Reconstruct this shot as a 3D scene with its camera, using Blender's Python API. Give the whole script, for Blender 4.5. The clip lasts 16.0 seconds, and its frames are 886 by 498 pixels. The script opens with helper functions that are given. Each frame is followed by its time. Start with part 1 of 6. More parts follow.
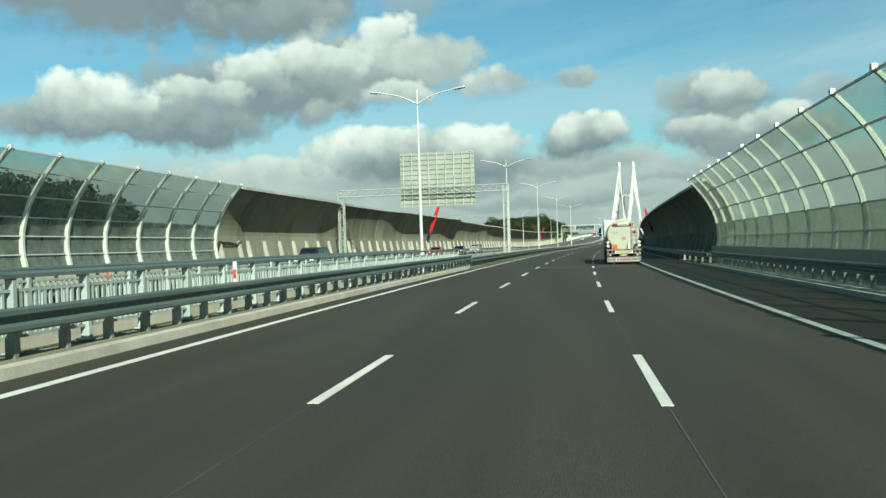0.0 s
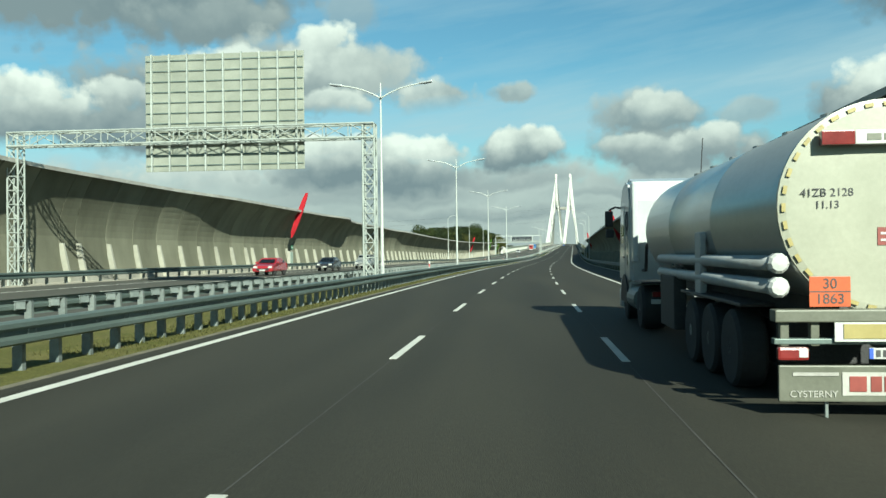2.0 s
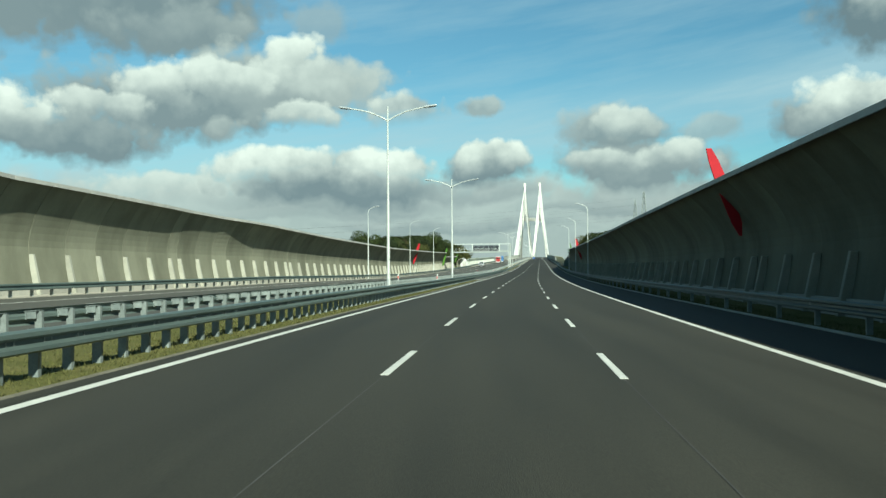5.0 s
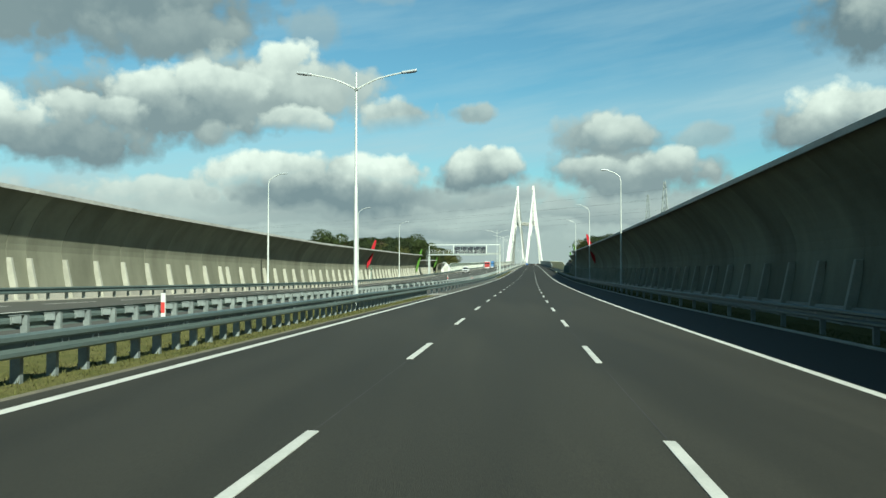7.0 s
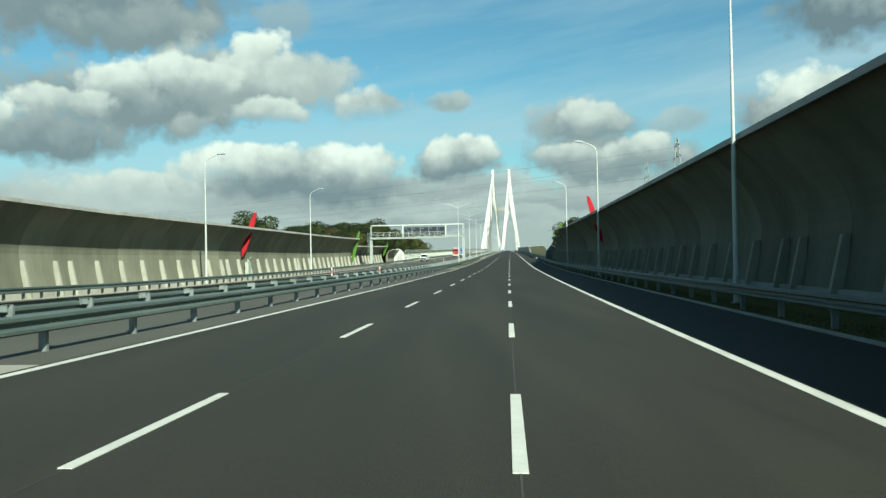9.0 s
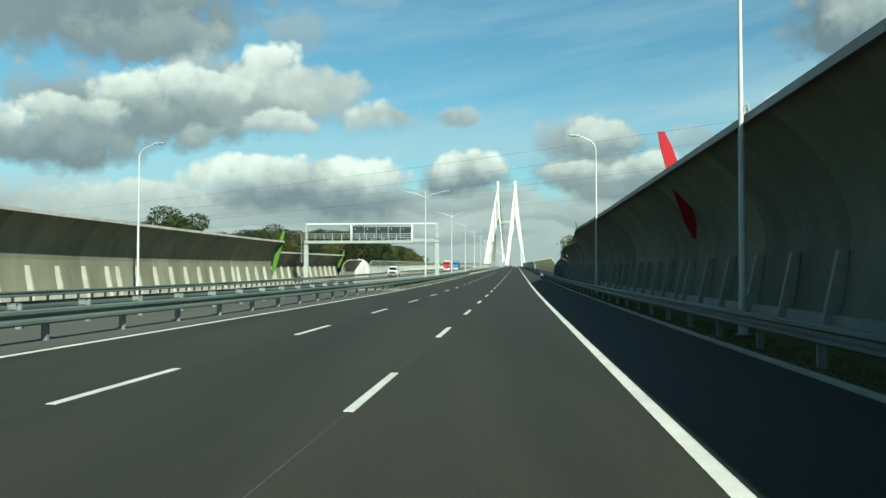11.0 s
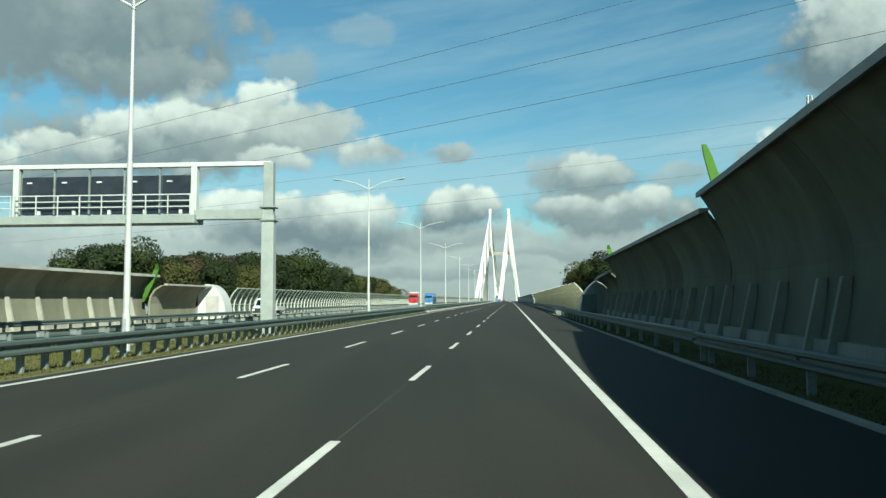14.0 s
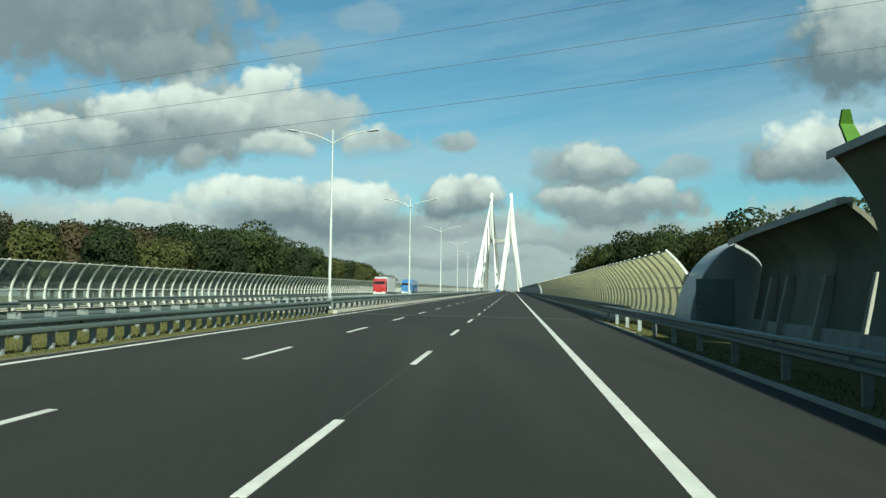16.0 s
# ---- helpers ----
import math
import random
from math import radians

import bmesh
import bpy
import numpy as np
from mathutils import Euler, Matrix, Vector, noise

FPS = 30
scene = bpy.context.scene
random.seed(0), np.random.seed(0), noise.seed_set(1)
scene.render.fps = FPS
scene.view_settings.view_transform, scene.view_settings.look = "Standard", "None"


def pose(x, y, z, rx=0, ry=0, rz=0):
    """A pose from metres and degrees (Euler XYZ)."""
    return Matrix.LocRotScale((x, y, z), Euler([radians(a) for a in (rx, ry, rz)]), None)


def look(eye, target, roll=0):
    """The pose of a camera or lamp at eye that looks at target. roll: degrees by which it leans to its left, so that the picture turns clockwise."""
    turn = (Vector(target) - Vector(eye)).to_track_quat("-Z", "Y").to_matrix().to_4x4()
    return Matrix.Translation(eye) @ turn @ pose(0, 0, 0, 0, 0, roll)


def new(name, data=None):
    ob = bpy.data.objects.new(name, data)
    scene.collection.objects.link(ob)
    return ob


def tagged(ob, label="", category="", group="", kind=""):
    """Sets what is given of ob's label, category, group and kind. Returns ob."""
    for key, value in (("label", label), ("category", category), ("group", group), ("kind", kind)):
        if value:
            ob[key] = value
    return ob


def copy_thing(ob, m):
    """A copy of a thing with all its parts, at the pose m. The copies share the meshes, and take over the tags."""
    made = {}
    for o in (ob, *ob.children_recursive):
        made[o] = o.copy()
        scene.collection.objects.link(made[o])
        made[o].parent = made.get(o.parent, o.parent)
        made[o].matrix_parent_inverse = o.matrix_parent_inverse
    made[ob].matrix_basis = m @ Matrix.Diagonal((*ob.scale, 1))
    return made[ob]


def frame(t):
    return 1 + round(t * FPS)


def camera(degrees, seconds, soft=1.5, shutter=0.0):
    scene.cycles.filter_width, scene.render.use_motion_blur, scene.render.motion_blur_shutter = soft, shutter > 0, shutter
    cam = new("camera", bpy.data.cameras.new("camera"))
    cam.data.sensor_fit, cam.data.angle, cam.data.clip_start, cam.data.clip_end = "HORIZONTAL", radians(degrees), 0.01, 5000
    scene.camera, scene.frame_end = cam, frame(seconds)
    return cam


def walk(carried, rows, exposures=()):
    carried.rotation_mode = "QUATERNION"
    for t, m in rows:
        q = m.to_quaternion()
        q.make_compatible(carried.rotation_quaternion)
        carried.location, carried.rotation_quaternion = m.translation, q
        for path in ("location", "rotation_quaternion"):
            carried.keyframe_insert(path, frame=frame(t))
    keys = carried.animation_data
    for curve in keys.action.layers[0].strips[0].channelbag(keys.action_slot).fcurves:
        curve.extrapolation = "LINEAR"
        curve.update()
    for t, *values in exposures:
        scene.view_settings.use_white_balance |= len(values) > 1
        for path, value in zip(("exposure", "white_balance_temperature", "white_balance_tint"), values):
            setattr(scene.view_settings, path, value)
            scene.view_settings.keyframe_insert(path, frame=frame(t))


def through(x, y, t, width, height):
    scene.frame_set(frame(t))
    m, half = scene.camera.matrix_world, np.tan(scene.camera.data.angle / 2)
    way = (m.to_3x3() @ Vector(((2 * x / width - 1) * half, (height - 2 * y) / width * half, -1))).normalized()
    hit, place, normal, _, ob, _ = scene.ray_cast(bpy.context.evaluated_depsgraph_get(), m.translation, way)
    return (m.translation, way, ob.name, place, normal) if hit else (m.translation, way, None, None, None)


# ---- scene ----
# ---------- the road's line ----------
HEAD = [(-160, -2.44), (-60, -2.44), (-20, -0.81), (20, 0.82), (60, 1.64), (100, 2.40), (140, 3.01), (180, 3.86), (220, 4.12),
        (260, 4.55), (300, 4.66), (340, 4.70), (380, 4.75), (3000, 4.75)]
RISE = [(-160, -0.10), (-60, -0.10), (-20, -0.22), (20, -0.23), (60, -0.27), (100, -0.18), (140, -0.30), (180, -0.38), (220, -0.12), (260, 0.14), (300, 0.38), (340, 0.62), (380, 1.04), (420, 1.46), (460, 1.52), (500, 1.45), (1400, 1.45), (1500, 0.00), (3000, 0.00)]
STEP = 2.0
GRID = np.arange(-160, 2600, STEP)
_th = np.radians(np.interp(GRID, *zip(*HEAD)))
_gr = np.interp(GRID, *zip(*RISE)) / 100
_cx = np.concatenate([[0], np.cumsum(np.sin(_th[:-1]) * STEP)])
_cy = np.concatenate([[0], np.cumsum(np.cos(_th[:-1]) * STEP)])
_cz = np.concatenate([[0], np.cumsum(_gr[:-1] * STEP)])
_i0 = int(np.argmin(abs(GRID)))
_cx, _cy, _cz = _cx - _cx[_i0], _cy - _cy[_i0], _cz - _cz[_i0]
FALL = -0.0112          # the fall of the road to its right
RIDGE = -6.9            # the opposite carriageway falls with it at first, and then away from it, to its own edge


def turn_at(s):
    return float(np.interp(s, GRID, _th))


def at(s, d, z=0.0):
    """World place of a point s metres along the road, d to the right of the first lane line, z above the road."""
    t = turn_at(s)
    west_fall = float(np.interp(s, (222, 305), (FALL, 0.021)))
    cross = FALL * max(d, RIDGE) + west_fall * min(max(d, -40) - RIDGE, 0)
    return Vector((float(np.interp(s, GRID, _cx)) + d * math.cos(t), float(np.interp(s, GRID, _cy)) - d * math.sin(t),
                   float(np.interp(s, GRID, _cz)) + cross + z))


def stand(s, d, z=0.0, spin=0.0):
    """A pose on the road: x to the right, y along it; spin in degrees, to the left."""
    return Matrix.Translation(at(s, d, z)) @ Matrix.Rotation(-turn_at(s) + radians(spin), 4, "Z")


def lie(s, d, z=0.0):
    """As stand(), but leaning with the road's rise, for what follows its surface."""
    rise = math.atan2(at(s + 2, d).z - at(s - 2, d).z, 4.0)
    return stand(s, d, z) @ Matrix.Rotation(rise, 4, "X")


# ---------- camera and walk ----------
LENS = 54.7
EYE = 1.695
# t, s, d, yaw to the right, pitch, lean to the right
DRIVE = [
    (0, -9.01, 2.75, -8.28, -0.30, 1.83),
    (0.5, 4.79, 2.42, -8.17, 0.05, 3.16),
    (1, 18.56, 2.26, -6.92, -0.04, 1.93),
    (1.5, 32.51, 2.23, -5.44, -0.24, 2.29),
    (2, 46.13, 2.15, -3.92, 0.33, 0.64),
    (2.5, 61.13, 2.13, -3.56, 0.85, 1.09),
    (3, 74.11, 2.14, -3.76, 2.24, 1.20),
    (3.5, 88.16, 2.17, -3.53, 1.57, 0.83),
    (4.125, 105.51, 2.16, -2.78, 1.42, 0.63),
    (4.75, 122.98, 2.08, -2.02, 1.26, 0.43),
    (5.375, 140.62, 2.00, -1.27, 1.11, 0.24),
    (6, 158.51, 1.93, -0.51, 0.96, 0.04),
    (6.5, 172.74, 2.12, -1.26, 1.95, 0.73),
    (7, 186.91, 2.22, -1.23, 1.62, -0.04),
    (7.5, 201.96, 2.29, 0.56, 1.63, 0.99),
    (8, 215.22, 2.52, 0.30, 1.83, 1.18),
    (8.5, 229.59, 3.00, 0.66, 1.46, 1.05),
    (9, 245.15, 3.66, 0.27, 0.87, 1.08),
    (9.625, 262.86, 4.46, 0.13, 1.19, 0.73),
    (10.25, 280.35, 5.18, 0.00, 1.52, 0.37),
    (10.875, 297.88, 5.70, -0.13, 1.84, 0.02),
    (11.5, 315.78, 5.91, -0.26, 2.17, -0.33),
    (12, 330.06, 6.07, 0.01, 2.95, -1.48),
    (12.5, 345.85, 6.02, -0.35, 2.68, -0.70),
    (13, 359.40, 5.92, -0.36, 3.13, -0.66),
    (13.5, 373.89, 5.93, -1.04, 3.81, -0.79),
    (14, 389.68, 5.87, 0.26, 4.23, 0.19),
    (14.5, 402.86, 5.90, -0.74, 3.57, -0.21),
    (15, 417.48, 5.83, 0.25, 3.48, -0.40),
    (15.5, 433.10, 5.95, -1.00, 4.08, -0.95),
    (16, 449.28, 5.89, 0.12, 3.49, -0.81),
]
cam = camera(LENS, 16.0, soft=1.5)
rows = []
for t, s, d, yaw, pitch, lean in DRIVE:
    e = at(s, d, EYE)
    a, p = radians(yaw), radians(pitch)
    rows.append((t, look(e, e + Vector((math.sin(a) * math.cos(p), math.cos(a) * math.cos(p), math.sin(p))), -lean)))
walk(cam, rows, exposures=[(0.0, 1.22, 6020, -8), (2.0, 1.22, 6000, -8), (6.0, 1.20, 5960, -8), (9.0, 1.22, 5960, -8), (11.5, 1.24, 5960, -8), (14.0, 1.18, 5920, -8), (16.0, 1.10, 5920, -8)])

# ---------- sun and sky ----------
SUN_ELEVATION = 31.0
_road = radians(4.2)
_ahead = Vector((math.sin(_road), math.cos(_road), 0))
_left = Vector((-math.cos(_road), math.sin(_road), 0))
_beam = (_ahead * 1.50 + _left * 0.77).normalized()          # the way that shadows fall
_to_sun = (-_beam * math.cos(radians(SUN_ELEVATION)) + Vector((0, 0, math.sin(radians(SUN_ELEVATION))))).normalized()
sun = new("sun", bpy.data.lights.new("sun", "SUN"))
sun.data.energy, sun.data.angle, sun.data.color = 5.0, radians(0.53), (1.0, 0.94, 0.82)
sun.matrix_world = look(_to_sun * 300 + Vector((0, 200, 0)), Vector((0, 200, 0)))

# clouds, bank by bank: azimuth to the right, height, half width, half height in degrees; opacity, lightness of the top, of the base
HORIZON = [
    (-8.2, 2.2, 40.5, 3.57, 0.95, 0.69, 0.57), (-19.5, 5.1, 4.6, 1.07, 0.9, 0.85, 0.6), (-30.1, 3.8, 7.3, 1.66, 0.9, 0.73, 0.55),
    (-8.6, 4.2, 7.8, 1.03, 0.8, 0.63, 0.49), (0.5, 5, 4.9, 0.79, 0.8, 0.69, 0.51), (12.9, 4.6, 5.9, 1.5, 0.9, 0.69, 0.53),
    (23.4, 4.3, 7, 2.06, 0.85, 0.69, 0.55), (-1.4, 2.7, 8.3, 0.51, 0.7, 0.61, 0.47), (10.6, 3.8, 7.2, 0.37, 0.6, 0.59, 0.47),
    (-16.2, 3.3, 8.4, 0.35, 0.5, 0.63, 0.51)]
SHADED = [
    (-30.2, 17.5, 11.0, 4.06, 1, 0.52, 0.42), (-20.2, 17.7, 7.1, 4.26, 1, 0.54, 0.4), (-18.6, 15.0, 4.7, 1.47, 1, 0.55, 0.42),
    (-9.9, 15.7, 2.1, 1.46, 0.55, 0.6, 0.52), (26.4, 15.6, 4.6, 3.19, 1, 0.7, 0.36), (27.8, 17.3, 4.2, 3.38, 1, 0.9, 0.5),
    (-5.2, 18.4, 3.0, 0.87, 0.3, 0.66, 0.6)]
GREAT = [
    (-19.4, 10.5, 7.9, 2.42, 1, 0.62, 0.42), (-12.6, 11.9, 6.7, 2.34, 1, 0.68, 0.5), (-30.4, 8.4, 6.0, 1.63, 1, 0.7, 0.42),
    (-24.2, 8.1, 4.7, 1.60, 1, 0.58, 0.4), (-20.3, 11.6, 2.7, 1.68, 1, 1, 0.6), (-23.3, 10.1, 2.8, 1.03, 0.9, 0.88, 0.55),
    (-16.1, 11.7, 3.0, 1.33, 0.95, 0.92, 0.56), (-11.8, 13.0, 2.5, 2.11, 1, 1, 0.62), (-8.2, 12.1, 2.3, 1.64, 0.85, 0.8, 0.6),
    (-29.9, 9.6, 3.5, 1.47, 1, 1, 0.56), (-10.9, 9.9, 2.7, 0.99, 0.95, 0.86, 0.5), (-16.2, 9.0, 1.4, 0.81, 0.7, 0.72, 0.5)]
ROLLS = [
    (-8.7, 5.3, 6.9, 1.36, 1, 0.6, 0.4), (-12.7, 6.4, 4.5, 1.44, 1, 1, 0.52), (-6.1, 6.6, 3.6, 1.37, 1, 1, 0.52),
    (-4.1, 10.4, 2.6, 1.39, 0.95, 0.84, 0.48), (0.7, 10.4, 1.5, 0.78, 0.9, 0.76, 0.52), (1.2, 6.6, 2.9, 1.31, 1, 0.62, 0.4),
    (1.4, 6.9, 2.6, 1.13, 1, 0.98, 0.5)]
RIGHT = [
    (11.0, 6.8, 5.4, 1.65, 1, 0.6, 0.44), (10.1, 9.1, 3.7, 1.42, 0.95, 0.7, 0.44), (10.8, 9.4, 2.4, 1.00, 0.8, 0.86, 0.55),
    (16.0, 8.7, 2.0, 0.94, 0.65, 0.72, 0.52), (13.7, 7.3, 2.0, 1.09, 0.95, 0.9, 0.52), (8.9, 6.9, 2.5, 0.83, 0.85, 0.82, 0.48),
    (23.5, 8.9, 4.5, 1.49, 1, 0.6, 0.38), (24.8, 9.9, 3.7, 1.50, 1, 0.98, 0.5), (32.0, 9.0, 3.5, 2.49, 0.9, 0.85, 0.45)]
world = bpy.data.worlds.new("daylight")
scene.world = world
world.use_nodes = True
wn, wl = world.node_tree.nodes, world.node_tree.links
wn.clear()


def wmath(op, a, b=None, clamp=False):
    n = wn.new("ShaderNodeMath")
    n.operation, n.use_clamp = op, clamp
    for i, v in enumerate((a, b)):
        if v is None:
            continue
        if isinstance(v, (int, float)):
            n.inputs[i].default_value = v
        else:
            wl.new(v, n.inputs[i])
    return n.outputs[0]


coord = wn.new("ShaderNodeTexCoord").outputs["Generated"]
sky = wn.new("ShaderNodeTexSky")
sky.sky_type, sky.sun_disc = "NISHITA", False
sky.sun_elevation, sky.sun_rotation = radians(SUN_ELEVATION), math.atan2(_to_sun.x, _to_sun.y)
sky.air_density, sky.dust_density, sky.ozone_density = 1.0, 0.6, 2.0
part_xyz = wn.new("ShaderNodeSeparateXYZ")
wl.new(coord, part_xyz.inputs[0])
dx, dy, dz = part_xyz.outputs
az = wmath("MULTIPLY", wmath("ARCTAN2", dx, dy), 180 / math.pi)
el = wmath("MULTIPLY", wmath("ARCSINE", dz), 180 / math.pi)


def wnoise(scale, detail, rough):
    n = wn.new("ShaderNodeTexNoise")
    wl.new(coord, n.inputs["Vector"])
    n.inputs["Scale"].default_value, n.inputs["Detail"].default_value, n.inputs["Roughness"].default_value = scale, detail, rough
    return n


puff = wnoise(11.0, 6.0, 0.52)
fine = wnoise(34.0, 6.0, 0.6)
soft = wnoise(5.0, 5.0, 0.55)
lumps = wn.new("ShaderNodeTexVoronoi")
wl.new(coord, lumps.inputs["Vector"])
lumps.inputs["Scale"].default_value, lumps.inputs["Detail"].default_value, lumps.inputs["Roughness"].default_value = 26.0, 2.0, 0.55
lump = wmath("SUBTRACT", 0.52, lumps.outputs["Distance"])
split = wn.new("ShaderNodeSeparateColor")
wl.new(puff.outputs["Color"], split.inputs[0])
u = wmath("ADD", az, wmath("MULTIPLY", wmath("SUBTRACT", split.outputs[0], 0.5), 4.0))
v = wmath("ADD", el, wmath("MULTIPLY", wmath("SUBTRACT", split.outputs[1], 0.5), 2.4))
uv = wn.new("ShaderNodeCombineXYZ")
wl.new(u, uv.inputs[0])
wl.new(v, uv.inputs[1])
ragged = wmath("ADD", wmath("MULTIPLY", wmath("SUBTRACT", fine.outputs[0], 0.5), 0.75), wmath("MULTIPLY", lump, 0.45))
billow = wmath("ADD", wmath("MULTIPLY", wmath("SUBTRACT", fine.outputs[0], 0.5), 1.1), wmath("ADD", wmath("MULTIPLY", lump, 0.55), wmath("MULTIPLY", wmath("SUBTRACT", split.outputs[2], 0.5), 0.9)))


def wmix(fac, a, b):
    m = wn.new("ShaderNodeMix")
    m.data_type = "RGBA"
    wl.new(fac, m.inputs[0])
    for i, c in ((6, a), (7, b)):
        if isinstance(c, tuple):
            m.inputs[i].default_value = c
        else:
            wl.new(c, m.inputs[i])
    return m.outputs[2]


SKY_LIGHT = 0.12
DIMMED = 0.36
gain = wn.new("ShaderNodeMix")
gain.data_type, gain.blend_type, gain.clamp_result = "RGBA", "MULTIPLY", False
gain.inputs[0].default_value = 1.0
wl.new(sky.outputs[0], gain.inputs[6])
gain.inputs[7].default_value = (SKY_LIGHT * 0.80, SKY_LIGHT * 1.08, SKY_LIGHT * 1.02, 1)
colour = gain.outputs[2]
# thin streaked veils, and a little broken cloud that goes on round the rest of the sky
drift = wn.new("ShaderNodeCombineXYZ")
wl.new(wmath("MULTIPLY", az, 0.035), drift.inputs[0])
wl.new(wmath("SUBTRACT", wmath("MULTIPLY", el, 0.24), wmath("MULTIPLY", az, 0.035)), drift.inputs[1])
streak = wn.new("ShaderNodeTexNoise")
wl.new(drift.outputs[0], streak.inputs["Vector"])
streak.inputs["Scale"].default_value, streak.inputs["Detail"].default_value, streak.inputs["Roughness"].default_value = 1.6, 6.0, 0.6
band = wmath("SUBTRACT", wmath("SUBTRACT", el, 8.6), wmath("MULTIPLY", az, 0.12))
band = wmath("SUBTRACT", 1.0, wmath("MULTIPLY", wmath("ABSOLUTE", band), 0.33), True)
veil = wmath("ADD", wmath("MULTIPLY", wmath("SUBTRACT", streak.outputs[0], 0.42, True), 1.5, True), wmath("MULTIPLY", band, wmath("ADD", wmath("MULTIPLY", streak.outputs[0], 0.9), 0.22)), True)
veil = wmath("MULTIPLY", veil, wmath("SUBTRACT", 1.0, wmath("MULTIPLY", wmath("SUBTRACT", el, 22.0), 0.04, True)))
colour = wmix(wmath("MULTIPLY", veil, 0.75), colour, (0.60, 0.76, 0.83, 1))
outside = wmath("ADD", wmath("MULTIPLY", wmath("SUBTRACT", wmath("ABSOLUTE", az), 38.0), 0.12, True), wmath("MULTIPLY", wmath("SUBTRACT", el, 23.0), 0.15, True), True)
rest = wmath("MULTIPLY", wmath("MULTIPLY", wmath("SUBTRACT", puff.outputs[0], 0.56), 6.0, True), outside)
colour = wmix(wmath("MULTIPLY", rest, 0.45), colour, (0.40, 0.44, 0.47, 1))
mass, clear = 0.0, 1.0          # how sunlit the clouds are, and how much of the sky shows between them
LIT, DIM = Vector((1.14, 1.15, 1.03)), Vector((0.228, 0.295, 0.33))
for ca, ce, ha, he, dense, top, base in HORIZON + SHADED + GREAT + ROLLS + RIGHT:
    off = wn.new("ShaderNodeVectorMath")
    off.operation = "SUBTRACT"
    wl.new(uv.outputs[0], off.inputs[0])
    off.inputs[1].default_value = (ca, ce, 0)
    scl = wn.new("ShaderNodeVectorMath")
    scl.operation = "MULTIPLY"
    wl.new(off.outputs[0], scl.inputs[0])
    scl.inputs[1].default_value = (1 / ha, 1 / he, 0)
    ln = wn.new("ShaderNodeVectorMath")
    ln.operation = "LENGTH"
    wl.new(scl.outputs[0], ln.inputs[0])
    sy = wn.new("ShaderNodeSeparateXYZ")
    wl.new(scl.outputs[0], sy.inputs[0])
    cap = top > 0.8
    edge = wmath("ADD", wmath("SUBTRACT", 1.36, ln.outputs["Value"]), wmath("MULTIPLY", ragged, 1.0 if ha < 12 else 0.6))
    alpha = wmath("MULTIPLY", wmath("MULTIPLY", edge, 3.4 if cap else 2.2, True), dense)
    if cap:          # a sunlit top, which fades into the grey body under it
        alpha = wmath("MULTIPLY", alpha, wmath("ADD", wmath("MULTIPLY", sy.outputs[1], 1.1), 0.95, True))
    up = wmath("ADD", wmath("MULTIPLY", sy.outputs[1], 0.55), wmath("ADD", wmath("MULTIPLY", billow, 0.8), 0.66 if cap else 0.42))
    up = wmath("MAXIMUM", wmath("MINIMUM", up, 1.0), 0.0)
    lo, hi = max(0, (base - 0.36) / 0.62), (top - 0.36) / 0.62
    glow = wmath("ADD", wmath("MULTIPLY", up, hi - lo), lo)
    mass = wmath("ADD", wmath("MULTIPLY", wmath("SUBTRACT", glow, mass), alpha), mass)
    clear = wmath("MULTIPLY", clear, wmath("SUBTRACT", 1.0, alpha))


def wblend(how, a, b):
    m = wn.new("ShaderNodeMix")
    m.data_type, m.blend_type, m.clamp_result = "RGBA", how, False
    m.inputs[0].default_value = 1.0
    for i, c in ((6, a), (7, b)):
        if isinstance(c, tuple):
            m.inputs[i].default_value = c
        else:
            wl.new(c, m.inputs[i])
    return m.outputs[2]


grey = wblend("MULTIPLY", (*DIM, 1), wmath("SUBTRACT", 1.0, clear))
white = wblend("MULTIPLY", (*(LIT - DIM), 1), mass)
colour = wblend("ADD", wblend("ADD", wblend("MULTIPLY", colour, clear), grey), white)
back = wn.new("ShaderNodeBackground")
wl.new(colour, back.inputs[0])
back.inputs[1].default_value = DIMMED
wl.new(back.outputs[0], wn.new("ShaderNodeOutputWorld").inputs[0])

# ---------- materials ----------
TONE = 0.87              # a factor that lowers the base colours of all surf() materials alike


